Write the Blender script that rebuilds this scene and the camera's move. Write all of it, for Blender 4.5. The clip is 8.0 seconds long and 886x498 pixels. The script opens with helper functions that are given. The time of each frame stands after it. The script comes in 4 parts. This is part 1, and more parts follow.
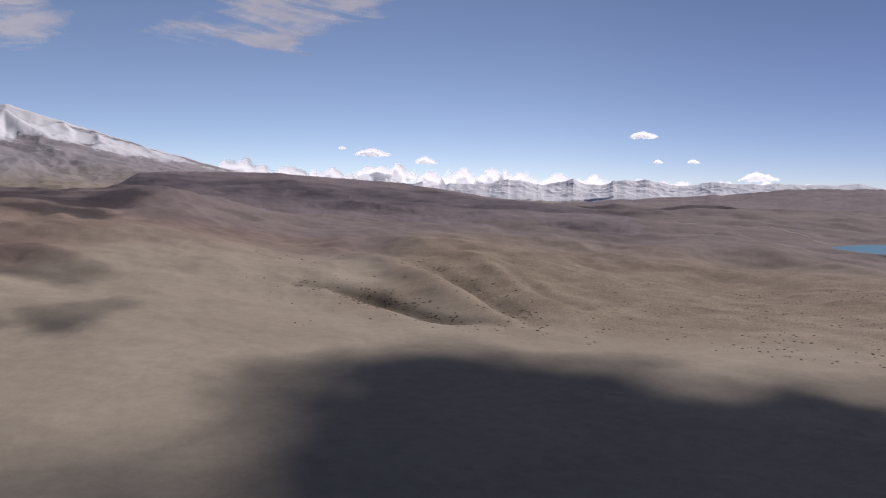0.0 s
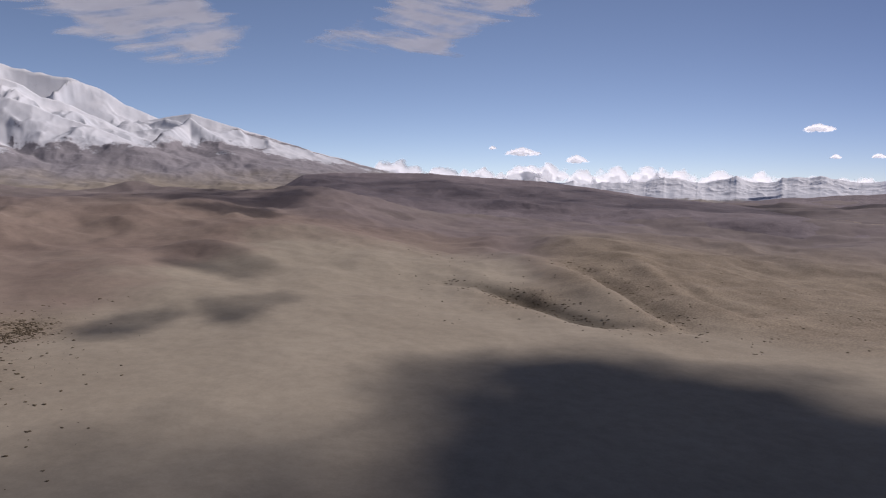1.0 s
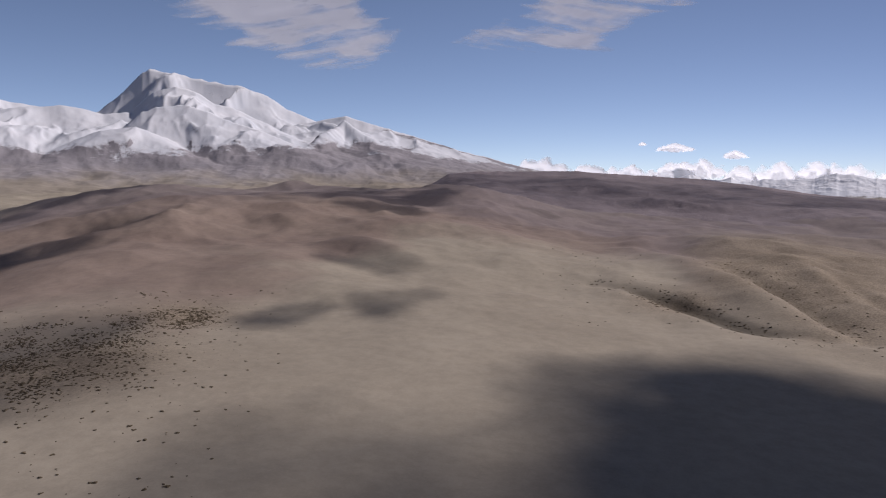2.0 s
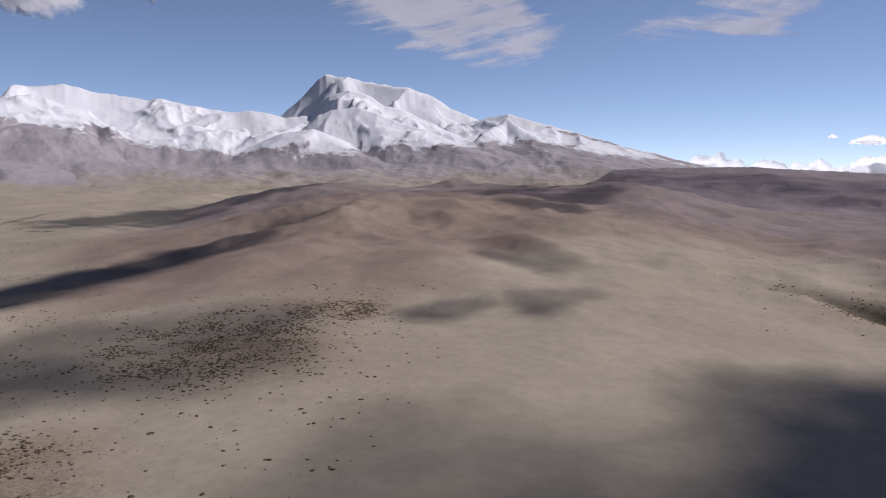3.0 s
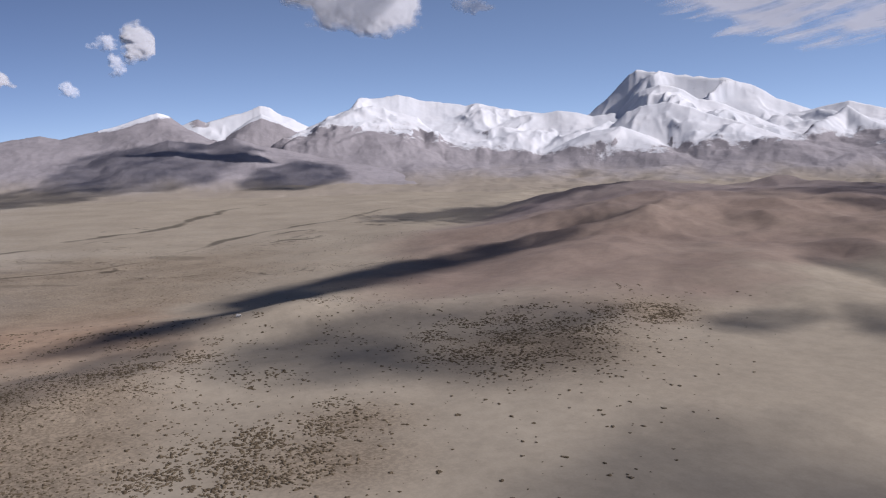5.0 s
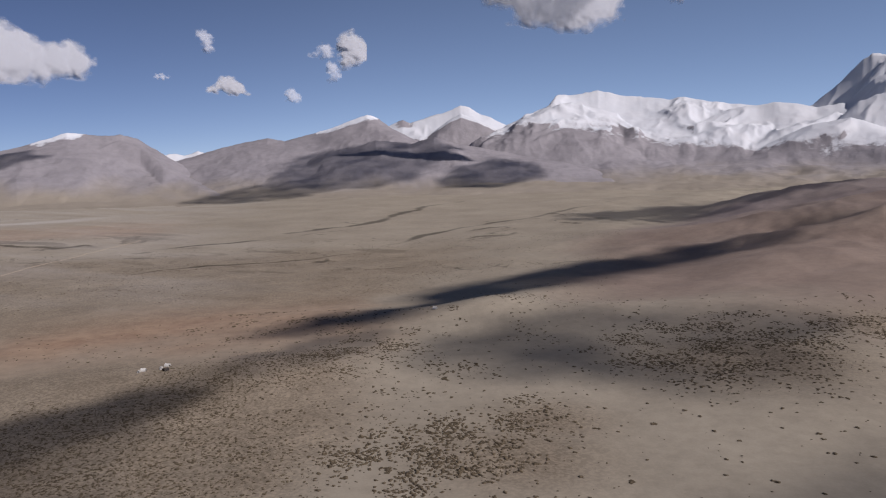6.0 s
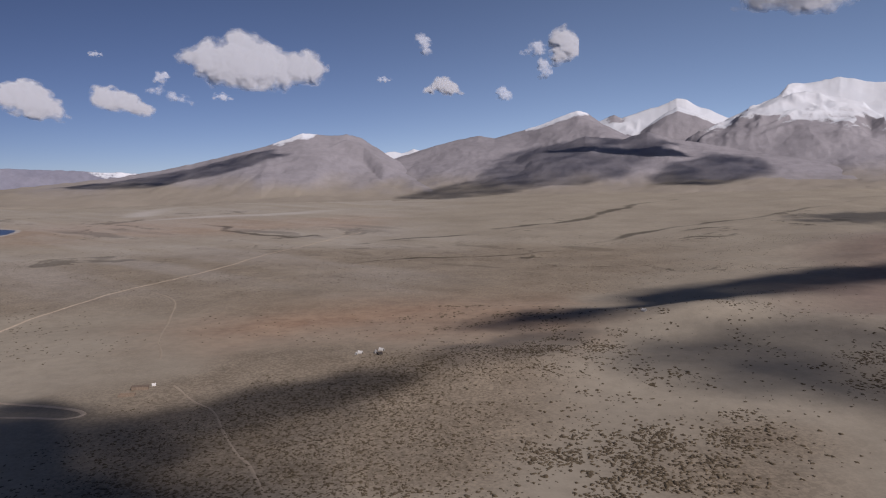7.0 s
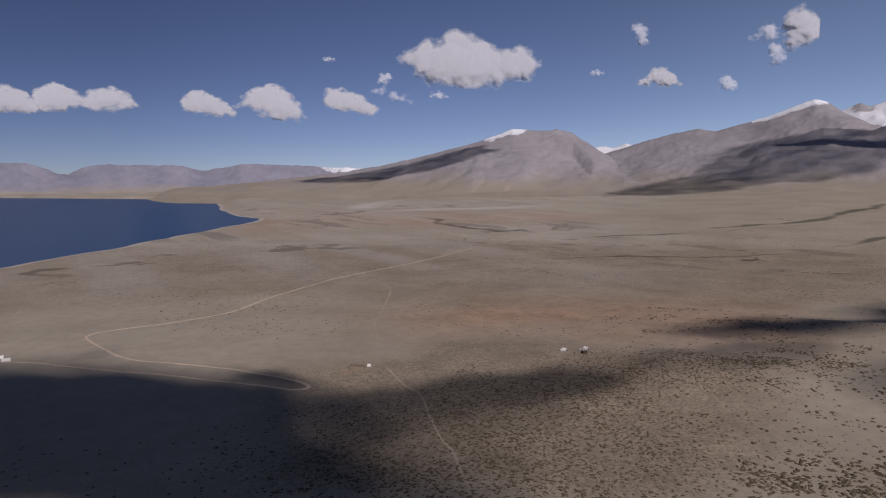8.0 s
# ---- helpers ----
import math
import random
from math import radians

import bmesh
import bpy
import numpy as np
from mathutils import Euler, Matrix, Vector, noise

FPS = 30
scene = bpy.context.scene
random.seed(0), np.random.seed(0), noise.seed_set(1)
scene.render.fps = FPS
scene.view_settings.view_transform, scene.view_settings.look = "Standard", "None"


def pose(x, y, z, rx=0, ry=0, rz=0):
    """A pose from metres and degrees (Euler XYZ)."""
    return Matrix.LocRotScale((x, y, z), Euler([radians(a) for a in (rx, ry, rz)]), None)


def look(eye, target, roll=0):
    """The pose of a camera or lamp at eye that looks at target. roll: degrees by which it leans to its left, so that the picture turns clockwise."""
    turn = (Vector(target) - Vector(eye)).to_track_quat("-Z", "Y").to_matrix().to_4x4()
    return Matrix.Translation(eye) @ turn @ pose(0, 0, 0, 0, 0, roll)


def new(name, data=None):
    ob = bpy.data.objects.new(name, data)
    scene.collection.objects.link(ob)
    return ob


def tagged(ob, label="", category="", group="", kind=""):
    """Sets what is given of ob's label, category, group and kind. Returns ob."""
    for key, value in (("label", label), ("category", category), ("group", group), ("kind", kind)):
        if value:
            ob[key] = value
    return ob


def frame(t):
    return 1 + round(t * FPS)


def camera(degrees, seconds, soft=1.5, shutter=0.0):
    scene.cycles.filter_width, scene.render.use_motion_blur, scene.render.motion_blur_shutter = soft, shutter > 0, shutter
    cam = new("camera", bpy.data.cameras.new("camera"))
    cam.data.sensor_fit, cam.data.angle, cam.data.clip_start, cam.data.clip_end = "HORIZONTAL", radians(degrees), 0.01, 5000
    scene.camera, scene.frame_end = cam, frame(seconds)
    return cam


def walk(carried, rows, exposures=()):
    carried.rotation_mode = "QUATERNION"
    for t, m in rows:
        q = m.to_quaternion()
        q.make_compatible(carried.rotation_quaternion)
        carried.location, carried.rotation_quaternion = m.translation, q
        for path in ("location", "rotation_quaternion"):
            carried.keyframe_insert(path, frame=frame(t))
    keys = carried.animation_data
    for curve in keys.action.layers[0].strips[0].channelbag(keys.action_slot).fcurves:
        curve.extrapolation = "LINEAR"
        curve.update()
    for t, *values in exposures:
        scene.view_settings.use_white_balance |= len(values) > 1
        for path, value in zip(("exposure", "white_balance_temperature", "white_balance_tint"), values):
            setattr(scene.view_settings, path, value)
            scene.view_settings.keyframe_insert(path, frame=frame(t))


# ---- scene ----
import itertools

# A drone about 115 m over the plain, panning to its left while it drifts.
cam = camera(64.5, 8.0, soft=1.15)
PATH = [
    (0.0, pose(-0.0, 0.0, 115.0, 85.31, -0.36, 0.00)),
    (0.5, pose(-0.4, 2.3, 115.0, 85.30, -0.27, 6.71)),
    (1.0, pose(-0.8, 4.4, 114.9, 85.23, -0.03, 12.13)),
    (1.5, pose(-1.4, 6.3, 114.8, 85.19, 0.07, 18.03)),
    (3.0, pose(-3.5, 10.7, 114.5, 84.97, 0.28, 36.90)),
    (3.5, pose(-4.4, 11.7, 114.3, 84.97, 0.30, 43.75)),
    (4.0, pose(-5.4, 12.6, 114.2, 84.94, 0.50, 46.35)),
    (4.5, pose(-6.4, 13.2, 114.0, 84.98, 0.52, 53.30)),
    (6.0, pose(-10.1, 13.9, 113.4, 84.91, 0.25, 77.11)),
    (6.5, pose(-11.5, 13.7, 113.2, 84.80, 0.09, 85.40)),
    (7.0, pose(-13.0, 13.3, 112.9, 84.67, -0.04, 93.84)),
    (7.5, pose(-14.5, 12.7, 112.6, 84.44, -0.17, 101.98)),
    (8.0, pose(-16.2, 11.8, 112.4, 84.23, -0.37, 110.64)),
]
walk(cam, PATH, exposures=[(0.0, 0.03, 6650, 21), (0.5, -0.05, 6650, 21), (1.5, -0.09, 6600, 21), (3.0, 0.18, 6450, 20), (3.5, 0.31, 6400, 19), (4.5, 0.34, 6350, 19),
                           (6.0, 0.0, 6550, 19), (7.0, -0.12, 6600, 20), (8.0, -0.25, 6650, 22)])

# ---- daylight ----
SUN_BEARING = -48.0      # degrees to the left of +y; the sun stands to the right of the first view
SUN_HEIGHT = 40.0
SUN_WAY = Vector((-math.sin(radians(SUN_BEARING)) * math.cos(radians(SUN_HEIGHT)),
                  math.cos(radians(SUN_BEARING)) * math.cos(radians(SUN_HEIGHT)),
                  math.sin(radians(SUN_HEIGHT))))
world = bpy.data.worlds.new("world")
scene.world = world
world.use_nodes = True
wn = world.node_tree
sky = wn.nodes.new("ShaderNodeTexSky")
sky.sky_type = "NISHITA"
sky.sun_disc = False
sky.sun_elevation = radians(SUN_HEIGHT)
sky.sun_rotation = radians(-SUN_BEARING)
sky.altitude = 4600
sky.air_density = 0.75
sky.dust_density = 2.5
sky.ozone_density = 1.0
# a tuned tint laid over the sky: palest towards bearing 38, smoothly deeper away
way = wn.nodes.new("ShaderNodeTexCoord")
flat = wn.nodes.new("ShaderNodeVectorMath")
flat.operation = "DOT_PRODUCT"
flat.inputs[1].default_value = (-math.sin(radians(38)) * 0.5, math.cos(radians(38)) * 0.5, 0)
wn.links.new(way.outputs["Generated"], flat.inputs[0])
half = wn.nodes.new("ShaderNodeMath")
half.inputs[1].default_value = 0.5
wn.links.new(flat.outputs["Value"], half.inputs[0])
pale = wn.nodes.new("ShaderNodeValToRGB")
pale.color_ramp.interpolation = "B_SPLINE"
for at_, tone in ((0.44, (0.275, 0.285, 0.33)), (0.59, (0.385, 0.395, 0.44)), (0.72, (0.475, 0.475, 0.50)), (0.84, (0.69, 0.66, 0.635))):
    pale.color_ramp.elements.new(at_).color = (*tone, 1)
pale.color_ramp.elements[0].color, pale.color_ramp.elements[-1].color = (0.19, 0.2, 0.24, 1), (1.05, 1.0, 0.915, 1)
wn.links.new(half.outputs[0], pale.inputs[0])
tinge = wn.nodes.new("ShaderNodeMix")
tinge.data_type, tinge.blend_type = "RGBA", "MULTIPLY"
tinge.inputs[0].default_value = 1.0
wn.links.new(sky.outputs[0], tinge.inputs[6])
wn.links.new(pale.outputs[0], tinge.inputs[7])
wn.links.new(tinge.outputs[2], wn.nodes["Background"].inputs[0])
wn.nodes["Background"].inputs[1].default_value = 0.14
sun = new("sun", bpy.data.lights.new("sun", "SUN"))
sun.data.energy = 3.5
sun.data.angle = radians(0.53)
sun.data.color = (1.0, 0.96, 0.91)
sun.matrix_world = look((0, 0, 600), Vector((0, 0, 600)) - SUN_WAY)


# ---- materials ----
class Mat:
    """A node material with short ways to add nodes."""

    def __init__(self, name, rough=0.95, spec=0.1):
        self.m = bpy.data.materials.new(name)
        self.m.use_nodes = True
        self.t = self.m.node_tree
        self.b = self.t.nodes["Principled BSDF"]
        self.b.inputs["Roughness"].default_value = rough
        self.b.inputs["Specular IOR Level"].default_value = spec
        self.co = self.node("ShaderNodeTexCoord").outputs["Object"]

    def node(self, kind, **values):
        n = self.t.nodes.new(kind)
        for key, value in values.items():
            setattr(n, key, value)
        return n

    def link(self, a, b):
        self.t.links.new(a, b)

    def noise(self, scale, detail=4, rough=0.55, stretch=None, turn=0.0):
        n = self.node("ShaderNodeTexNoise")
        n.inputs["Scale"].default_value = scale
        n.inputs["Detail"].default_value = detail
        n.inputs["Roughness"].default_value = rough
        src = self.co
        if stretch:
            mp = self.node("ShaderNodeMapping")
            mp.inputs["Scale"].default_value = stretch
            mp.inputs["Rotation"].default_value = (0, 0, radians(turn))
            self.link(src, mp.inputs["Vector"])
            src = mp.outputs[0]
        self.link(src, n.inputs["Vector"])
        return n.outputs["Fac"]

    def ramp(self, fac, *stops):
        r = self.node("ShaderNodeValToRGB")
        e = r.color_ramp.elements
        while len(e) < len(stops):
            e.new(0.5)
        for el, (p, c) in zip(e, stops):
            el.position = p
            el.color = (*c, 1) if isinstance(c, tuple) else (c, c, c, 1)
        self.link(fac, r.inputs[0])
        return r.outputs[0]

    def mix(self, fac, a, b, blend="MIX"):
        n = self.node("ShaderNodeMix", data_type="RGBA", blend_type=blend)
        for value, sock in ((fac, n.inputs[0]), (a, n.inputs[6]), (b, n.inputs[7])):
            if isinstance(value, tuple):
                sock.default_value = (*value, 1)
            elif isinstance(value, (int, float)):
                sock.default_value = value
            else:
                self.link(value, sock)
        return n.outputs[2]

    def math(self, op, a, b=0.0, clamp=False):
        n = self.node("ShaderNodeMath", operation=op, use_clamp=clamp)
        for value, sock in ((a, n.inputs[0]), (b, n.inputs[1])):
            if isinstance(value, (int, float)):
                sock.default_value = value
            else:
                self.link(value, sock)
        return n.outputs[0]

    def attr(self, name):
        return self.node("ShaderNodeAttribute", attribute_name=name).outputs["Fac"]

    def bump(self, height, strength, distance):
        n = self.node("ShaderNodeBump")
        n.inputs["Strength"].default_value = strength
        n.inputs["Distance"].default_value = distance
        self.link(height, n.inputs["Height"])
        self.link(n.outputs[0], self.b.inputs["Normal"])

    def colour(self, value):
        if isinstance(value, tuple):
            self.b.inputs["Base Color"].default_value = (*value, 1)
        else:
            self.link(value, self.b.inputs["Base Color"])
        return self


SAND = ((0.300, 0.264, 0.207), (0.364, 0.324, 0.256))


def ground_material():
    m = Mat("steppe_soil")
    sand = m.ramp(m.noise(0.009, 5), (0.3, SAND[0]), (0.7, SAND[1]))
    red = m.ramp(m.noise(0.008, 6, 0.6), (0.32, (0.205, 0.158, 0.132)), (0.68, (0.298, 0.235, 0.194)))
    mauve = m.ramp(m.noise(0.005, 6, 0.6), (0.3, (0.142, 0.119, 0.124)), (0.7, (0.236, 0.2, 0.2)))
    scrub = m.ramp(m.noise(0.02, 7, 0.65), (0.35, (0.228, 0.186, 0.136)), (0.65, (0.325, 0.27, 0.2)))
    fuzz = m.math("SUBTRACT", m.noise(0.007, 7, 0.65), 0.5)

    def mask(name):
        a = m.attr(name)
        reach = m.math("MULTIPLY", a, 4.0, clamp=True)
        return m.math("ADD", a, m.math("MULTIPLY", fuzz, m.math("MULTIPLY", reach, 0.8)), clamp=True)
    col = m.mix(mask("red"), sand, red)
    col = m.mix(mask("ochre"), col, m.ramp(m.noise(0.03, 6, 0.65), (0.35, (0.285, 0.185, 0.125)), (0.65, (0.385, 0.27, 0.185))))
    col = m.mix(mask("mauve"), col, mauve)
    col = m.mix(mask("scrub"), col, scrub)
    col = m.mix(m.attr("salt"), col, (0.5, 0.47, 0.43))
    speck = m.ramp(m.noise(0.12, 5, 0.7), (0.36, 0.88), (0.6, 1.03))
    col = m.mix(0.8, col, speck, "MULTIPLY")
    tuft = m.ramp(m.noise(0.55, 3, 0.6), (0.44, 0.62), (0.56, 1.06))
    col = m.mix(m.math("MULTIPLY", m.attr("scrub"), 0.8), col, m.mix(1.0, col, tuft, "MULTIPLY"))
    fine = m.ramp(m.noise(0.9, 3, 0.7), (0.3, 0.92), (0.7, 1.04))
    col = m.mix(0.7, col, fine, "MULTIPLY")
    darker = m.ramp(m.attr("wash_shade"), (0.3, 1.0), (0.8, 0.42))
    col = m.mix(1.0, col, darker, "MULTIPLY")
    m.colour(col)
    m.bump(m.noise(0.03, 8, 0.6), 0.22, 3.0)
    return m.m


def mountain_material(name, low, high, snow_grey=0.85):
    """Bare scree and rock, with snow and debris fans where the mesh's attributes say."""
    m = Mat(name)
    rock = m.ramp(m.noise(0.005, 8, 0.55), (0.3, low), (0.7, high))
    vein = m.ramp(m.noise(0.022, 7, 0.65, (1, 1, 0.3)), (0.35, 0.88), (0.6, 1.05))
    rock = m.mix(0.8, rock, vein, "MULTIPLY")
    rock = m.mix(m.math("MULTIPLY", m.attr("fan"), 0.9, clamp=True), rock, m.ramp(m.noise(0.006, 6), (0.3, (0.28, 0.245, 0.192)), (0.7, (0.335, 0.295, 0.235))))
    fuzz = m.math("SUBTRACT", m.noise(0.02, 10, 0.72), 0.5)
    cover = m.math("ADD", m.attr("snow"), m.math("MULTIPLY", fuzz, 1.5))
    cover = m.ramp(cover, (0.38, 0.0), (0.56, 0.8), (0.8, 1.0))
    white = m.ramp(m.noise(0.006, 6, 0.6), (0.3, (snow_grey * 0.86, snow_grey * 0.91, snow_grey * 0.98)), (0.7, (snow_grey * 0.97, snow_grey, snow_grey * 1.05)))
    m.colour(m.mix(cover, rock, white))
    bare = m.math("SUBTRACT", m.math("SUBTRACT", 1.15, cover), m.math("MULTIPLY", m.attr("fan"), 0.75), clamp=True)
    m.bump(m.math("MULTIPLY", m.noise(0.028, 9, 0.62), bare), 0.5, 9.0)
    return m.m


def plain_material(name, a, b, scale=2.0, rough=0.9, bump=0.0):
    m = Mat(name, rough, 0.2)
    m.colour(m.ramp(m.noise(scale, 5, 0.6), (0.3, a), (0.7, b)))
    if bump:
        m.bump(m.noise(scale * 3, 5), 0.5, bump)
    return m.m


def water_material(name, colour):
    m = Mat(name, 0.3, 0.1)
    m.colour(m.ramp(m.noise(0.004, 4, 0.5, (1, 3, 1)), (0.3, colour), (0.7, tuple(c * 1.15 for c in colour))))
    m.bump(m.noise(0.05, 5, 0.6), 0.2, 0.6)
    return m.m


def cloud_material(name, soft, size, edge, grain=1.0, glow=0.2, sun_lean=0.0, tone=0.9):
    """Sunlit vapour: light passes and scatters, fading to nothing along a ragged edge. soft: how much the thickest part hides."""
    m = Mat(name, 1.0, 0.0)
    m.colour((tone * 0.97, tone, tone * 1.07))
    tr = m.node("ShaderNodeBsdfTranslucent")
    tr.inputs[0].default_value = (tone * 0.97, tone, tone * 1.07, 1)
    # normals are leaned to the sun, painting billows softly lit beyond their own shape
    if sun_lean:
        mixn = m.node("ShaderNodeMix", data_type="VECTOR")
        mixn.inputs[0].default_value = sun_lean
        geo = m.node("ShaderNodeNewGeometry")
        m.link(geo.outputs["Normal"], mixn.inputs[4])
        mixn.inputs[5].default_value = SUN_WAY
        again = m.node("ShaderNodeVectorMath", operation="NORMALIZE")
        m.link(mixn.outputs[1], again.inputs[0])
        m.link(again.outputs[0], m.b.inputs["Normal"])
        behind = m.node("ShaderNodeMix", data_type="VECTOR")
        behind.inputs[0].default_value = sun_lean
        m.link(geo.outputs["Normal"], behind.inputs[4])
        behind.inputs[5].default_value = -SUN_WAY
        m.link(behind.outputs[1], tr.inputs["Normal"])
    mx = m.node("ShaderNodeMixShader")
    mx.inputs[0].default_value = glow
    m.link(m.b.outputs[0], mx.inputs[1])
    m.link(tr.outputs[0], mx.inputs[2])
    out = m.t.nodes["Material Output"]
    fac = m.math("ADD", m.attr("veil"), m.math("MULTIPLY", m.math("SUBTRACT", m.noise(grain / size, 5, 0.55), 0.5), edge))
    fac = m.ramp(fac, (0.25, 0.0), (0.75, soft))
    clear = m.node("ShaderNodeBsdfTransparent")
    top = m.node("ShaderNodeMixShader")
    m.link(fac, top.inputs[0])
    m.link(clear.outputs[0], top.inputs[1])
    m.link(mx.outputs[0], top.inputs[2])
    m.link(top.outputs[0], out.inputs[0])
    return m.m


SOIL = ground_material()
# grey rock of massif and scree is pushed to lilac, haze put in its colour
MASSIF = mountain_material("snowy_massif", (0.262, 0.25, 0.268), (0.345, 0.33, 0.35), 0.74)
SCREE = mountain_material("hazy_grey_scree", (0.262, 0.25, 0.268), (0.335, 0.318, 0.338))
DARKHILL = mountain_material("heath", (0.172, 0.148, 0.158), (0.248, 0.214, 0.222))
# blue-grey base colour holds the haze over the lake's far side
HAZY_HILL = mountain_material("hazy_far_hill", (0.20, 0.205, 0.26), (0.27, 0.27, 0.325))
# pale blue rock: the haze of distance is painted into this colour
HAZY_RANGE = mountain_material("hazy_far_range", (0.42, 0.46, 0.56), (0.48, 0.525, 0.62))
WATER = water_material("deep_lake_water", (0.018, 0.05, 0.125))
POND_WATER = water_material("shallow_lake_water", (0.05, 0.19, 0.26))
DIRT = plain_material("track_dirt", (0.42, 0.34, 0.26), (0.52, 0.43, 0.33), 0.2)
FAINT = plain_material("faint_track_dirt", (0.30, 0.25, 0.19), (0.37, 0.31, 0.235), 0.15)
LEAF = plain_material("dry_shrub", (0.075, 0.058, 0.038), (0.15, 0.118, 0.076), 0.35)
CANVAS = plain_material("white_canvas", (0.56, 0.55, 0.52), (0.7, 0.69, 0.66), 1.5)
DARKCLOTH = plain_material("dark_yak_cloth", (0.03, 0.026, 0.024), (0.06, 0.05, 0.045), 1.5)
MUDBRICK = plain_material("mud_brick", (0.20, 0.155, 0.115), (0.29, 0.225, 0.17), 1.2, bump=0.05)
EARTH = plain_material("roof_earth", (0.16, 0.125, 0.095), (0.23, 0.18, 0.14), 1.0)
ROPE = plain_material("rope", (0.3, 0.27, 0.22), (0.4, 0.36, 0.3), 6)
CLOUD = cloud_material("cumulus", 0.98, 90, 0.3, 1.0, glow=0.45, sun_lean=0.5, tone=0.8)
# paler, more sun-leaned copy: brightness put into clouds seen against the sun
CLOUD_BACKLIT = cloud_material("backlit_cumulus", 0.92, 60, 0.2, 1.0, glow=0.75, sun_lean=0.8, tone=0.95)
CLOUD_EDGE = cloud_material("cloud_wisp", 0.6, 60, 0.25, 1.0, glow=0.3, sun_lean=0.6)
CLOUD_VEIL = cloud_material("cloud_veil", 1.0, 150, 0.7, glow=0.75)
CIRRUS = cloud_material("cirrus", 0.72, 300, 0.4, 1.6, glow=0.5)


# ---- terrain ----
def lattice(ix, iy, seed):
    h = (ix.astype(np.int64) * 374761393 + iy.astype(np.int64) * 668265263 + seed * 974711) & 0xFFFFFFFF
    h = ((h ^ (h >> 13)) * 1274126177) & 0xFFFFFFFF
    return ((h ^ (h >> 16)) & 0xFFFFFF) / float(0xFFFFFF) * 2 - 1


def vnoise(x, y, seed=0):
    """Smooth value noise, -1 to 1."""
    x, y = np.asarray(x, float), np.asarray(y, float)
    ix, iy = np.floor(x), np.floor(y)
    fx, fy = x - ix, y - iy
    fx, fy = fx * fx * fx * (fx * (fx * 6 - 15) + 10), fy * fy * fy * (fy * (fy * 6 - 15) + 10)
    a, b = lattice(ix, iy, seed), lattice(ix + 1, iy, seed)
    c, d = lattice(ix, iy + 1, seed), lattice(ix + 1, iy + 1, seed)
    return (a + (b - a) * fx) * (1 - fy) + (c + (d - c) * fx) * fy


def fbm(x, y, octaves=5, seed=0, gain=0.5):
    total, amp, f = 0, 1.0, 1.0
    for k in range(octaves):
        total = total + amp * vnoise(x * f + 17.3 * k, y * f - 9.1 * k, seed + k)
        amp, f = amp * gain, f * 2.03
    return total


def ridged(x, y, octaves=5, seed=0, gain=0.5):
    total, amp, f = 0, 1.0, 1.0
    for k in range(octaves):
        total = total + amp * (1 - 2 * np.abs(vnoise(x * f + 31.7 * k, y * f + 11.9 * k, seed + k)))
        amp, f = amp * gain, f * 2.07
    return total


def crags(x, y, octaves=5, seed=0, gain=0.52):
    """Ridged relief, 0 to about 2: sharp crests that break up finely, with smooth hollows between."""
    total, amp, weight = 0, 1.0, 1.0
    for k in range(octaves):
        n = (1 - np.abs(vnoise(x + 13.7 * k, y - 7.9 * k, seed + k))) ** 2
        n = n * weight
        total = total + amp * n
        weight = np.clip(n * 2.0, 0, 1)
        amp = amp * gain
        x, y = 1.62 * x + 1.2 * y, -1.2 * x + 1.62 * y
    return total


def step(a, b, x):
    u = np.clip((x - a) / (b - a), 0, 1)
    return u * u * (3 - 2 * u)


def polar(bearing, distance):
    a = np.radians(bearing)
    return -np.sin(a) * distance, np.cos(a) * distance


def bearing_of(x, y):
    return (np.degrees(np.arctan2(-x, y)) + 110) % 360 - 110      # -110 to 250


# Broad lie of the land: height by bearing (rows) and distance (columns).
LIE_AT = np.array([0, 150, 300, 600, 1000, 1600, 2400, 3400, 5000.0])
LIE = {
    -110: (8, 8, 6, 4, 5, 8, 15, 30, 40),
    -40: (8, 6, 4, 3, 5, 8, 18, 36, 24),
    -15: (8, 7, 6, 5, 8, 20, 34, 40, 24),
    5: (9, 9, 10, 14, 24, 40, 50, 55, 40),
    25: (10, 11, 14, 28, 58, 104, 92, 120, 140),
    45: (10, 12, 15, 27, 58, 114, 96, 130, 150),
    62: (10, 10, 9, 14, 24, 50, 82, 118, 140),
    82: (10, 9, 6, 6, 10, 26, 62, 108, 130),
    102: (10, 9, 5, 3, 4, 10, 26, 62, 95),
    122: (10, 9, 5, 2, 2, 3, 6, 20, 30),
    145: (10, 8, 5, 2, 1, 1, 1, 2, 3),
    250: (8, 8, 6, 4, 5, 8, 15, 30, 40),
}


def smooth_rows(x, xs, table):
    """Catmull-like smooth interpolation of rows of a table."""
    k = np.clip(np.searchsorted(xs, x) - 1, 0, len(xs) - 2)
    u = (x - xs[k]) / (xs[k + 1] - xs[k])
    return k, u * u * (3 - 2 * u)


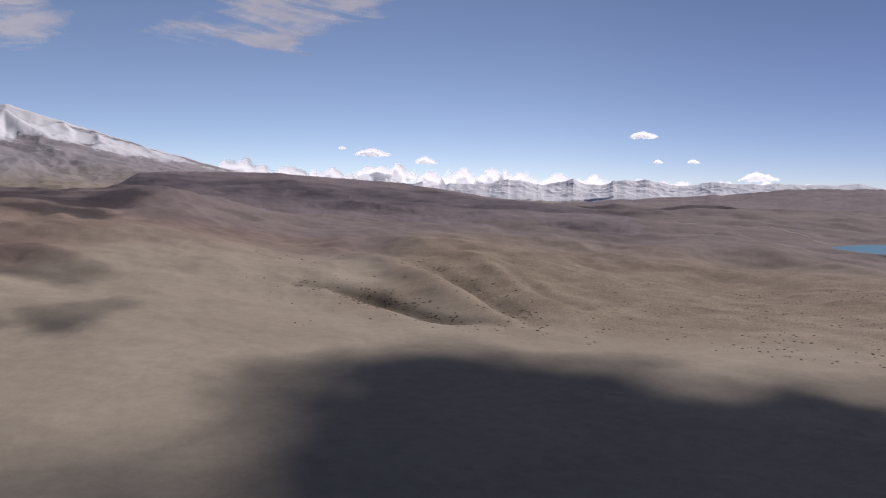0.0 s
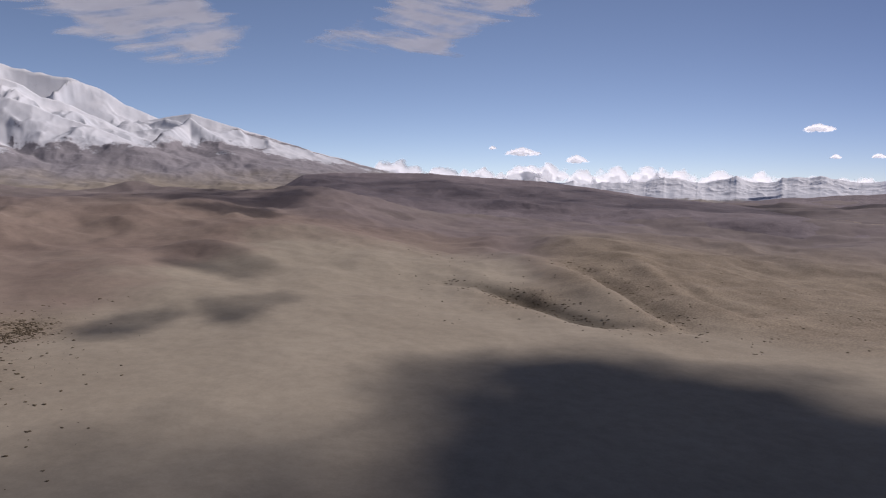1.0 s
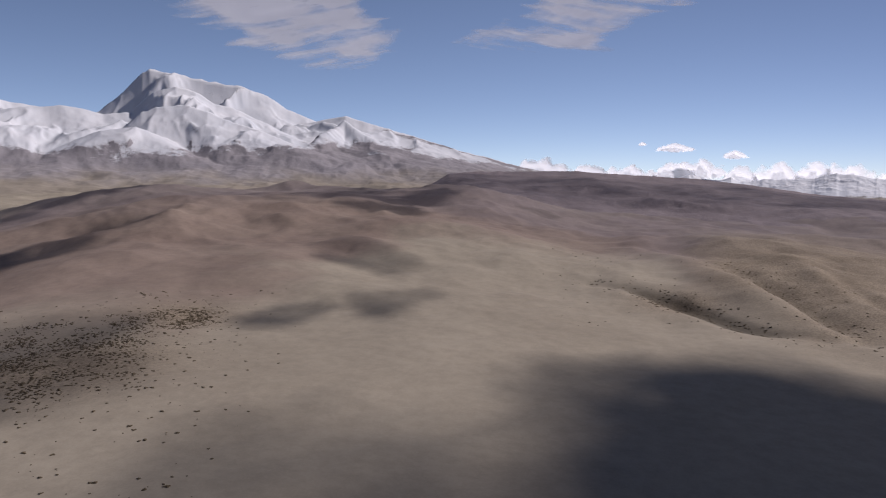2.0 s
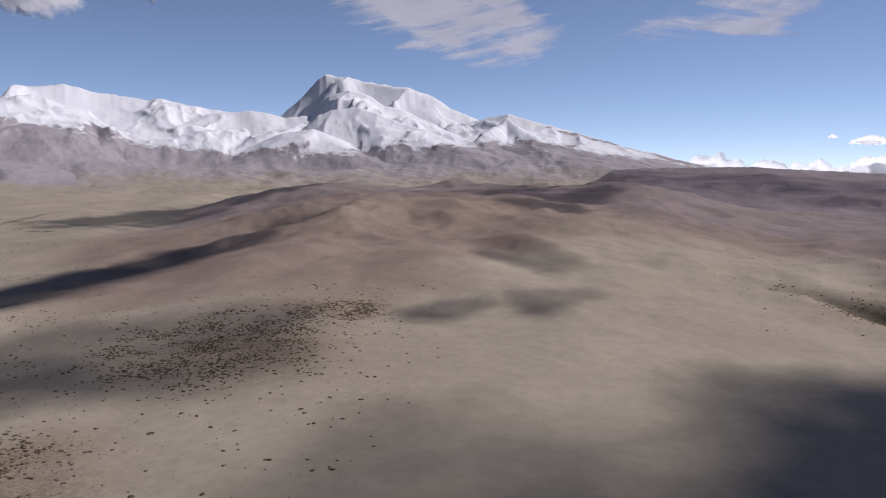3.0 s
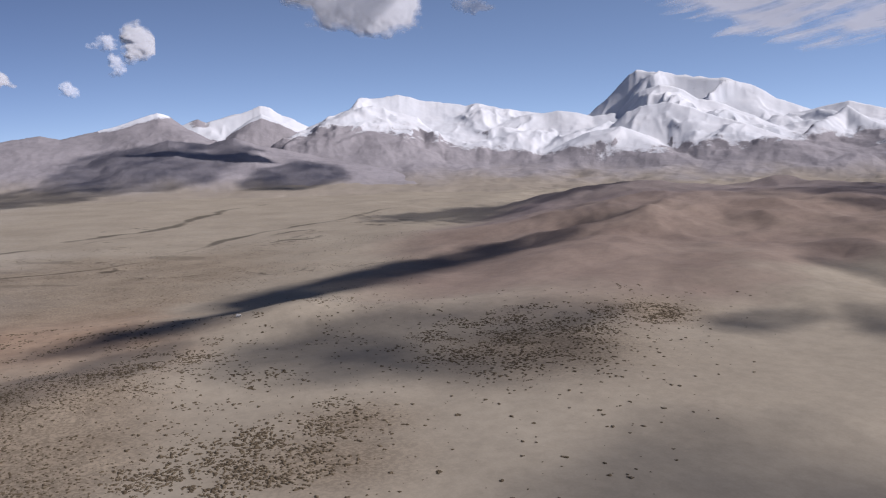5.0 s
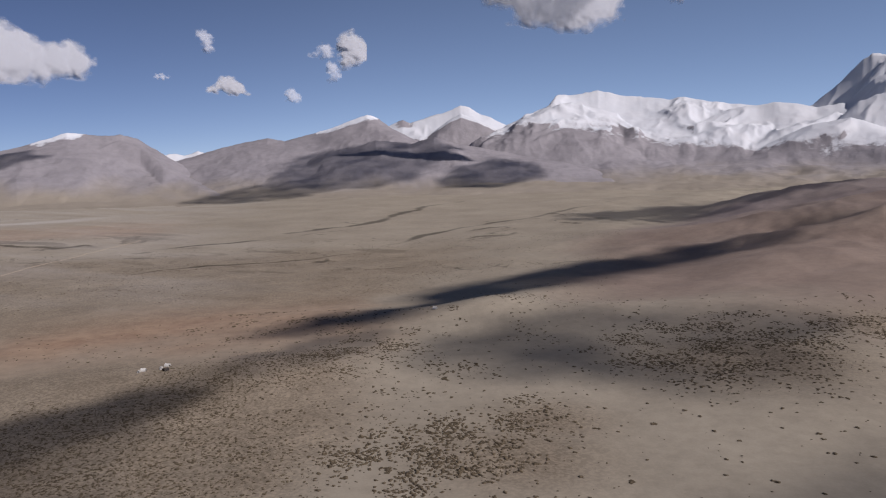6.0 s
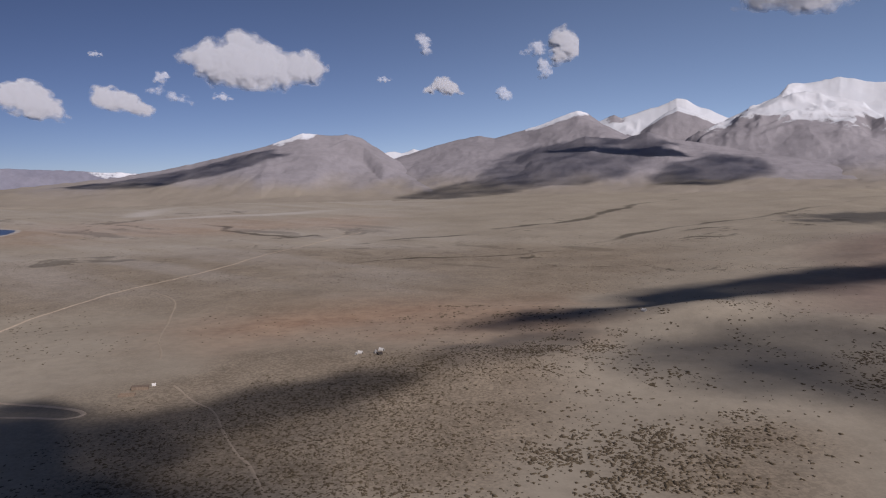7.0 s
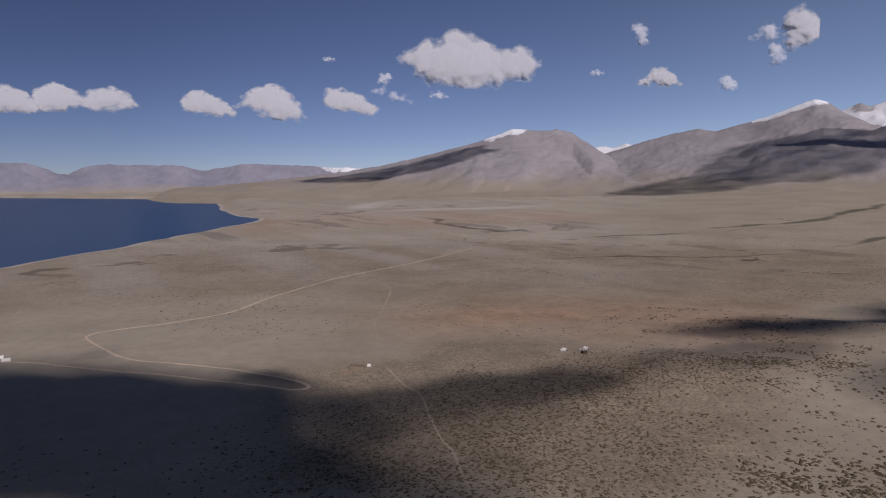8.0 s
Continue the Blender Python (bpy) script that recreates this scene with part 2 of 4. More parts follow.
def ridge_line(x, y, points, width, height):
    """A rounded ridge (or, below 0, a gully) along a line of points, tapering at both ends."""
    near = np.full(np.shape(x), 1e9)
    along = np.zeros(np.shape(x))
    n = len(points) - 1
    for i in range(n):
        (ax, ay), (bx, by) = points[i], points[i + 1]
        dx, dy = bx - ax, by - ay
        u = np.clip(((x - ax) * dx + (y - ay) * dy) / (dx * dx + dy * dy), 0, 1)
        d = np.hypot(x - ax - u * dx, y - ay - u * dy)
        along = np.where(d < near, (i + u) / n, along)
        near = np.minimum(near, d)
    return height * np.exp(-(near / width) ** 2) * (0.35 + 0.65 * np.sin(np.pi * np.clip(along, 0.05, 0.95)))


def knoll(x, y, bearing, distance, across, along, height):
    cx, cy = polar(bearing, distance)
    a = radians(bearing)
    rx, ry = x - cx, y - cy
    u = (rx * math.cos(a) + ry * math.sin(a)) / across
    v = (-rx * math.sin(a) + ry * math.cos(a)) / along
    return height * np.exp(-(u * u + v * v))


KNOLLS = (
    (35.8, 1720, 55, 55, 24), (45, 1150, 170, 110, 12), (30, 1250, 190, 120, 14), (18, 1450, 240, 150, 18), (56, 1120, 150, 70, 14),
    (2, 1900, 210, 120, 22), (-12, 1650, 260, 120, 26), (-22, 2300, 400, 160, 26), (8, 1500, 150, 90, 12), (-6, 1200, 190, 70, 8),
    (70, 560, 190, 40, 9), (88, 420, 120, 40, 6), (52, 760, 130, 60, 8),
)


def outline_distance(x, y, points):
    """Distance to a closed outline: below 0 inside, above 0 outside."""
    best = np.full(np.shape(x), 1e9)
    inside = np.zeros(np.shape(x), bool)
    for (ax, ay), (bx, by) in zip(points, points[1:] + points[:1]):
        dx, dy = bx - ax, by - ay
        u = np.clip(((x - ax) * dx + (y - ay) * dy) / (dx * dx + dy * dy), 0, 1)
        best = np.minimum(best, np.hypot(x - ax - u * dx, y - ay - u * dy))
        if ay != by:
            inside ^= ((ay > y) != (by > y)) & (x < (bx - ax) * (y - ay) / (by - ay) + ax)
    return np.where(inside, -best, best)


LAKE = [(-620, -800), (-900, -868), (-1222, -975), (-1480, -1045), (-1610, -1120), (-1690, -1260), (-1934, -1500), (-2300, -1800), (-2650, -2100),
        (-2720, -2600), (-2500, -3250), (-1800, -3900), (-800, -4000), (0, -3400), (200, -2200), (0, -1200), (-300, -830)]


def lake_edge(x, y):
    """Below 0 inside the blue lake, metres from its shore."""
    return outline_distance(x, y, LAKE) + 7 * fbm(x / 120, y / 120, 4, 71)


def pond_edge(x, y):
    cx, cy = polar(-35.5, 1600)
    a = radians(-35)
    rx, ry = x - cx, y - cy
    u = rx * math.cos(a) + ry * math.sin(a)
    v = -rx * math.sin(a) + ry * math.cos(a)
    return (np.hypot(u / 170, v / 150) - 1) * 150 + 8 * fbm(x / 60, y / 60, 3, 81)


def ground_height(x, y):
    x, y = np.asarray(x, float), np.asarray(y, float)
    az, d = bearing_of(x, y), np.hypot(x, y)
    rows = np.array(sorted(LIE), float)
    table = np.array([LIE[k] for k in sorted(LIE)], float)
    i, u = smooth_rows(az, rows, table)
    j, v = smooth_rows(np.clip(d, 0, 4999), LIE_AT, table)
    v = np.clip((np.clip(d, 0, 4999) - LIE_AT[j]) / (LIE_AT[j + 1] - LIE_AT[j]), 0, 1)
    z = (table[i, j] * (1 - u) + table[i + 1, j] * u) * (1 - v) + (table[i, j + 1] * (1 - u) + table[i + 1, j + 1] * u) * v
    hills = step(75, 40, az) * step(-60, -35, az)
    far = step(250, 1200, d)
    z = z + (1.2 + 10 * far * hills) * fbm(x / 260, y / 260, 5, 3) + 11 * far * hills * fbm(x / 620, y / 420, 3, 9)
    z = z + 4.5 * far * hills * ridged(x / 330 + 0.3 * vnoise(x / 200, y / 200, 4), y / 330, 4, 15, 0.5)
    z = z + (1.0 + 0.6 * hills) * fbm(x / 70, y / 70, 4, 5) * (0.4 + 0.6 * far)
    z = z + far * hills * step(300, 900, d) * 8 * (crags(x / 430 + 0.2 * vnoise(x / 160, y / 160, 6), y / 330, 5, 151) - 0.85)
    for k in KNOLLS:
        z = z + knoll(x, y, *k)
    for points, width, height in SPURS:
        z = z + ridge_line(x, y, points, width, height)
    e = lake_edge(x, y)
    z = np.where(e < 90, z + (np.clip(e * 0.035, -6, 3.2) - z) * step(90, 30, e), z)
    e = pond_edge(x, y)
    z = np.where(e < 60, z + (POND + np.clip(e * 0.05, -4, 2.5) - z) * step(60, 20, e), z)
    return z


POND = 9.0
WASHES = (
    ([(-1319, -264), (-1433, -131), (-1481, 19), (-1571, 145), (-1731, 261), (-1918, 352), (-2120, 437), (-2243, 585)], 24),
    ([(-1281, -256), (-1327, -92), (-1454, 79), (-1525, 190)], 15),
    ([(-1162, 153), (-1235, 228), (-1320, 278), (-1403, 357), (-1477, 466), (-1523, 566), (-1700, 760), (-1850, 950)], 18),
    ([(-1188, 304), (-1209, 354), (-1191, 395), (-1195, 447)], 16),
    ([(-1327, 377), (-1348, 427), (-1356, 496)], 16),
    ([(-942, -184), (-1005, -91), (-1036, 60), (-1138, 177)], 11),
    ([(-1795, -767), (-1722, -676), (-1532, -564), (-1416, -453), (-1361, -383), (-1413, -334), (-1319, -264)], 17),
)
SALT = (
    ([(-1889, -959), (-1992, -833), (-2068, -668), (-2305, -473)], 64),
    ([(-2100, -1060), (-2189, -1104), (-2599, -1171)], 64),
)
GULLY = [(-143, 690), (-113, 683), (-77, 660), (-42, 622), (-11, 582), (17, 566), (46, 560)]
GULLY_BEHIND = [(-30, 850), (8, 760), (36, 680), (58, 615), (72, 570)]
SPURS = (
    ([(-150, 950), (-61, 809), (-26, 732), (4, 664), (24, 622), (45, 580)], 26, 10),
    ([(-10, 970), (35, 900), (60, 830), (78, 750), (92, 670), (107, 610)], 28, 9),
    (GULLY, 14, -6),
    (GULLY_BEHIND, 14, -7),
    ([(70, 850), (84, 760), (100, 700), (128, 640)], 14, -7),
    ([(-860, 480), (-808, 552), (-795, 596), (-735, 619), (-710, 667), (-714, 748), (-687, 851)], 46, 13),
    ([(-500, 100), (-525, 145), (-538, 173), (-597, 230), (-616, 280), (-640, 340)], 30, 8),
    ([(-457, 680), (-439, 740), (-348, 690)], 34, 9),
    ([(-350, 560), (-430, 600), (-540, 640)], 60, 8),
)


def grid_mesh(name, x, y, z, material, attrs=(), wrap=False):
    """A mesh on a grid of rows by columns; wrap joins the last column to the first."""
    n, m = x.shape
    idx = np.arange(n * m).reshape(n, m)
    if wrap:
        idx = np.concatenate([idx, idx[:, :1]], axis=1)
    quads = np.stack([idx[:-1, :-1], idx[:-1, 1:], idx[1:, 1:], idx[1:, :-1]], -1).reshape(-1, 4)[:, ::-1]
    me = bpy.data.meshes.new(name)
    me.vertices.add(n * m)
    me.vertices.foreach_set("co", np.stack([x, y, z], -1).astype(np.float32).ravel())
    me.loops.add(quads.size)
    me.loops.foreach_set("vertex_index", quads.astype(np.int32).ravel())
    me.polygons.add(len(quads))
    me.polygons.foreach_set("loop_start", np.arange(0, quads.size, 4, dtype=np.int32))
    me.polygons.foreach_set("use_smooth", np.ones(len(quads), bool))
    for key, values in attrs:
        me.attributes.new(key, "FLOAT", "POINT").data.foreach_set("value", values.astype(np.float32).ravel())
    me.update(calc_edges=True)
    me.validate()
    me.materials.append(material)
    return me


def build_ground():
    fine = np.arange(-45, 156, 0.19)
    az = np.concatenate([fine, np.arange(156, 315, 2.5)])
    d = np.concatenate([[0.01, 25, 60, 100], np.geomspace(130, 4950, 560)])
    A, D = np.meshgrid(az, d)
    x, y = polar(A, D)
    z = ground_height(x, y)
    A = bearing_of(x, y)
    wob = fbm(x / 300, y / 300, 4, 21)
    wob2 = fbm(x / 120, y / 120, 4, 25)
    rim = np.interp(A + 2 * wob2, [-40, -22, -5, 4, 8, 24, 34, 42, 56, 68, 76], [590, 585, 525, 680, 930, 880, 640, 500, 560, 640, 900])
    edge = step(-110, 150, D - rim + 70 * wob2)
    brink = np.interp(D, [600, 1000, 1500, 2100], [69, 65, 56, 48])
    west = step(7, -7, A - brink + 4 * wob)
    red = edge * west * step(-2, 9, A) * step(1700, 1150, D + 120 * wob) * 0.95
    ochre = 1.0 * step(76, 88, A + 4 * wob2) * step(118, 106, A + 4 * wob2) * np.exp(-((D - 585 - 60 * wob) / 135) ** 2) * (0.75 + 0.3 * wob2)
    mauve = west * step(950, 1300, D + 160 * wob) * step(2100, 1650, D + 150 * wob) * step(72, 60, A) * 0.8
    mauve = np.maximum(mauve, step(14, 2, A + 3 * wob) * step(650, 1100, D + 160 * wob) * 0.85)
    olive = step(8, 0, A + 2 * wob2) * edge * step(1400, 900, D) * 0.95
    scrub = 0.85 * step(78, 90, A + 5 * wob2) * step(132, 116, A + 5 * wob2) * step(225, 260, D) * step(480, 400, D + 60 * wob2)
    scrub = np.maximum(scrub, 0.75 * step(70, 84, A + 5 * wob) * step(600, 740, D + 60 * wob2) * step(1330, 1100, D + 120 * wob))
    scrub = np.maximum(scrub, olive)
    for cx, cy, r in ((-300, 128, 26), (-262, 102, 34), (-350, 275, 60), (-374, 388, 34), (-60, 640, 40)):
        scrub = np.maximum(scrub, 0.95 * np.exp(-((x - cx) ** 2 + (y - cy) ** 2) / r ** 2))
    marsh = step(94, 102, A) * step(134, 122, A) * np.exp(-((D - 1780 - 120 * wob) / 280) ** 2)
    ochre = np.clip(np.maximum(ochre, marsh * 0.6), 0, 1)
    wash_shade = np.zeros_like(x)
    for line, width in WASHES:
        wash_shade = np.maximum(wash_shade, ridge_line(x + 18 * wob2, y + 18 * fbm(x / 150, y / 150, 3, 29), line, 0.72 * width, 1.25) * (0.75 + 0.4 * wob2))
    along = (x * 0.62 + y * 0.78) / 420 + 0.15 * wob2
    athwart = (x * 0.78 - y * 0.62) / 55
    streaks = fbm(along, athwart, 4, 45)
    wash_shade = np.maximum(wash_shade, step(92, 100, A) * step(142, 130, A) * np.exp(-((D - 1500 - 120 * wob) / 380) ** 2) * step(0.0, 0.7, streaks) * 0.6)
    heath = fbm((x + y) / 160, (y - x) / 60, 5, 47)
    wash_shade = np.maximum(wash_shade, 0.5 * step(112, 100, A) * step(66, 74, A) * step(0.1, 0.8, heath) * step(700, 900, D) * step(1350, 1150, D))
    wash_shade = np.maximum(wash_shade, 0.55 * west * step(60, 40, A) * step(0.15, 0.9, fbm(x / 130, y / 130, 5, 53)) * edge * step(4, 14, A) * step(1700, 1300, D))
    # dark gully floors: scrub, plus the hollow's shade put into the soil colour
    wash_shade = np.maximum(wash_shade, ridge_line(x, y, GULLY, 17, 0.95) + ridge_line(x, y, GULLY_BEHIND, 13, 0.6))
    salt = np.zeros_like(x)
    for line, width in SALT:
        salt = np.maximum(salt, ridge_line(x + 30 * wob2, y + 30 * wob, line, width, 0.9))
    salt = np.maximum(salt, 0.8 * step(16, 4, np.abs(lake_edge(x, y) - 6)))
    flats = step(88, 104, A + 4 * wob) * step(500, 900, D + 150 * wob)
    salt = np.maximum(salt, flats * np.clip(0.36 + 0.3 * streaks + 0.1 * wob, 0.1, 0.6) * 0.6)
    threads = ridged(along * 1.6 + 0.8 * wob, athwart / 1.9 + 0.9 * wob2, 4, 57, 0.5)
    wash_shade = np.maximum(wash_shade, flats * 0.65 * step(1.2, 1.6, threads + 0.45 * wob) * step(3000, 2300, D))
    wash_shade = np.maximum(wash_shade, 0.8 * step(60, 66, A) * step(96, 88, A) * step(780, 900, D) * step(2100, 1700, D) * step(1.15, 1.6, threads + 0.4 * wob))
    me = grid_mesh("ground", x, y, z, SOIL, (("red", red), ("ochre", ochre), ("mauve", mauve), ("scrub", scrub), ("wash_shade", wash_shade), ("salt", salt)), wrap=True)
    return tagged(new("ground", me), "dry tan steppe plain and low brown hills", "ground", kind="structure")


ground = build_ground()


def mountain(name, label, crest, reach, foot, material, rough, snow, spur=26.0, fan=0.4, fine=0.1, seed=0, back=1.35, power=2.0, parent=None, lean=6, wander=60, taper=0.0, crisp=0.55, jag=0.0):
    """A mountain whose skyline rises by (bearing, degrees of rise); reach and foot are how far its crest and foot lie."""
    bs = np.array([c[0] for c in crest], float)
    es = np.array([c[1] for c in crest], float)
    order = np.argsort(bs)
    bs, es = bs[order], es[order]
    if taper:          # let both ends run down to the plain
        bs = np.concatenate([[bs[0] - max(es[0] + 0.6, 0) / taper], bs, [bs[-1] + max(es[-1] + 0.6, 0) / taper]])
        es = np.concatenate([[-0.6], es, [-0.6]])
    pad = 1.2
    az = np.arange(bs[0] - pad, bs[-1] + pad, fine)
    u = np.concatenate([np.linspace(0, 1, 70), np.linspace(1, back, 14)[1:]])
    A, U = np.meshgrid(az, u)
    rise = np.interp(A, bs, es)
    wide = np.interp(az[:, None] + np.linspace(-5, 5, 41)[None], bs, es) @ (np.hanning(43)[1:-1] / np.hanning(43)[1:-1].sum())
    rise = rise + (wide[None, :] - rise) * (1 - np.clip(U, 0, 1) ** 2.5)
    rise = rise + 0.05 * fbm(A * 1.1, A * 0 + seed, 5, seed + 90) + jag * (crags(A / 3.0, A * 0 + seed, 3, seed + 95) - 0.8)
    warp = 0.45 * fbm(A / 4, U * 1.5, 3, seed + 60)
    D = foot + (reach - foot) * U + wander * fbm(A / 6, U * 0 + seed, 3, seed + 50)
    x, y = polar(A, D)
    edge = step(bs[0] - pad, bs[0] + 0.3, A) * step(bs[-1] + pad, bs[-1] - 0.3, A)
    base = ground_height(*polar(A, np.minimum(D, foot + 60))) - 10
    crest_z = 115 + D * np.tan(np.radians(rise))
    up = np.clip(U, 0, 1)
    shape = np.where(U <= 1, 0.18 * up + 0.82 * up ** power, 1 - (U - 1) * 1.6)
    z = base + (crest_z - base) * shape * edge - 40 * (1 - edge)
    bell = 2.4 * up ** 2.2 * (1 - up) ** 0.75
    scale = np.maximum(crest_z - base, 0)
    z = z + scale * bell * rough * 1.6 * (crags((x + 40 * warp) / (9000 / spur), (y + lean * 12 * U) / (9000 / spur), 5, seed) - 0.85)
    gully = ridged((x + 25 * warp * 4) / 95, (y - 25 * warp * 4) / 95, 4, seed + 17, 0.5)
    z = z + np.minimum(scale, 330) * bell * 0.035 * gully
    z = z + 1.6 * fbm(x / 40, y / 40, 4, seed + 8) * up
    z = np.where(U > 0.95, np.minimum(z, np.maximum(crest_z, base) + 3), z)
    gz = np.gradient(z, axis=0) / np.maximum(np.gradient(D, axis=0), 1)
    ga = np.gradient(z, axis=1) / np.maximum(np.radians(fine) * D, 1)
    steep = np.hypot(gz, ga)
    if snow is None:
        cover = z * 0
    else:
        line = np.interp(A, [p[0] for p in snow], [p[1] for p in snow]) + 0.28 / crisp * fbm(A / 2.2, U * 2, 4, seed + 33)
        el = np.degrees(np.arctan2(z - 115, D))
        cover = 0.5 + (el - line) * crisp - 0.5 * np.clip(steep - 0.6, 0, 1.5)
    me = grid_mesh(name, x, y, z, material, (("snow", cover), ("fan", (fan > 0) * step(max(fan, 0.1), 0.02, U + 0.12 * fbm(A / 3, U * 4, 4, seed + 3)))))
    ob = new(name, me)
    if parent:
        ob.parent = parent
        return ob
    return tagged(ob, label, "mountain")


def field_range(name, label, material, span, near, far, layers, apron, snow=None, bands=(), seed=0, rough=0.1, fan_top=1.0, fine=0.085, run=11.0, fall=1.1, dull=1.9, shade_loss=0.8, blur=105):
    """A range as one sheet: crests (bearing, degrees of rise, distance) standing behind one another on a long concave
    apron.
    layers: (crest, length of its front, lean of its gullies). apron: height of the apron by bearing. bands: bare
    cliffs, and shaded faces drawn as thinner snow (layer, from, to, bearings)."""
    A, D = np.meshgrid(np.arange(span[0], span[1], fine), np.arange(near, far, run))
    x, y = polar(A, D)
    low = ground_height(x, y)
    wide = fbm(A / 5, D / 600, 4, seed + 1)
    lift = np.interp(D + 70 * wide, [near, near + 150, 2850, 3050, 3250, 3500, 3800, 4200, 4950], [-8, -1, 9, 25, 48, 86, 135, 185, 225])
    swell = np.interp(A, [q[0] for q in apron], [q[1] for q in apron])
    warp = fbm(A / 3.5, D / 420, 4, seed + 2)
    vale = ridged((A + warp) / 5.5, D / 1500 + 0.2 * warp, 4, seed + 4, 0.45)
    base = low + np.where(lift > 0, lift * swell, lift) + np.clip(lift, 0, 120) * swell * 0.07 * vale
    z, owner, gap = base.copy(), np.full(A.shape, -1), np.zeros(A.shape)
    for k, (crest, front, lean) in enumerate(layers):
        c = np.array(sorted(crest), float)
        # below its crest the face drifts sideways and loses the crest's small teeth
        away = np.clip(np.interp(A, c[:, 0], c[:, 2]) - D, 0, front) / front
        G = A + away * (0.9 * lean + 2.2 * warp)
        blunt = np.interp(A[0][:, None] + np.linspace(-dull, dull, 33)[None], c[:, 0], c[:, 1]) @ (np.hanning(35)[1:-1] / np.hanning(35)[1:-1].sum())
        blunt = np.interp(G, A[0], blunt)
        tooth = np.exp(-(away / 0.22) ** 2)
        e = tooth * np.interp(A, c[:, 0], c[:, 1]) + (1 - tooth) * blunt - fall * (np.clip(c[0, 0] - A, 0, 99) + np.clip(A - c[-1, 0], 0, 99)) + 0.025 * tooth * fbm(A * 1.6, A * 0 + seed + k, 4, seed + 11 * k)
        d = np.interp(A, c[:, 0], c[:, 2]) + 25 * fbm(G / 4.0, A * 0 + k, 2, seed + 13 * k + 5)
        top = 115 + d * np.tan(np.radians(e))
        out = d - D
        u = np.clip(out / front, 0, 1)
        h = top - base
        bell = 2.6 * u ** 0.8 * (1 - u) ** 1.6
        wx, wy = x + 60 * warp + 40 * lean * u, y - 60 * warp
        rib = crags(wx / 340 + 3.1 * k, wy / 400, 5, seed + 19 * k + 7) - 0.85
        zl = np.where(out >= 0, base + h * ((1 - u) ** 1.22 + rough * bell * rib), base + h * (1 + out / 260))
        zl = np.where(h > 0, zl, base - 5)
        better = zl > z
        z = np.where(better, zl, z)
        owner, gap = np.where(better, k, owner), np.where(better, np.abs(out), gap)
    z = z + 1.3 * fbm(x / 45, y / 45, 4, seed + 8) * np.clip(lift / 60, 0, 1)
    z = z - 5 * step(7, 0, z - low + 2 * fbm(x / 60, y / 60, 3, seed + 14))      # sink the foot under the plain
    gz = np.gradient(z, axis=0) / run
    ga = np.gradient(z, axis=1) / (np.radians(fine) * D)
    steep = np.hypot(gz, ga)
    cover = z * 0
    if snow:
        line = 115 + 3850 * np.tan(np.radians(np.interp(A, [q[0] for q in snow], [q[1] for q in snow])))
        cover = 0.5 + (z - line) / blur + (0.08 + 0.22 * shade_loss) * fbm(x / 150, y / 150, 5, seed + 33) - 0.6 * np.clip(steep - 0.62, 0, 1.2)
        # left faces, turned from the sun, lose snow: bare rock with their shade included
        cover = cover - shade_loss * np.clip(-ga - 0.22, 0, 0.9)
        cover = np.clip(cover, -1, 1.2)
        for k, lo, hi, b0, b1, weight in bands:
            m = (owner == k) * step(b0 - 1.2, b0 + 1.2, A) * step(b1 + 1.2, b1 - 1.2, A) * step(lo - 14, lo + 14, gap + 14 * warp) * step(hi + 25, hi - 25, gap)
            cover = cover - weight * m
    el = np.degrees(np.arctan2(z - 115, D))
    fan = step(fan_top + 1.0, fan_top - 0.9, el + 0.4 * fbm(A / 2.5, D / 300, 5, seed + 3))
    me = grid_mesh(name, x, y, z, material, (("snow", cover), ("fan", np.clip(fan, 0, 1.3))))
    return tagged(new(name, me), label, "mountain")


def at(d, *crest):
    return [(b, e, d) for b, e in crest]


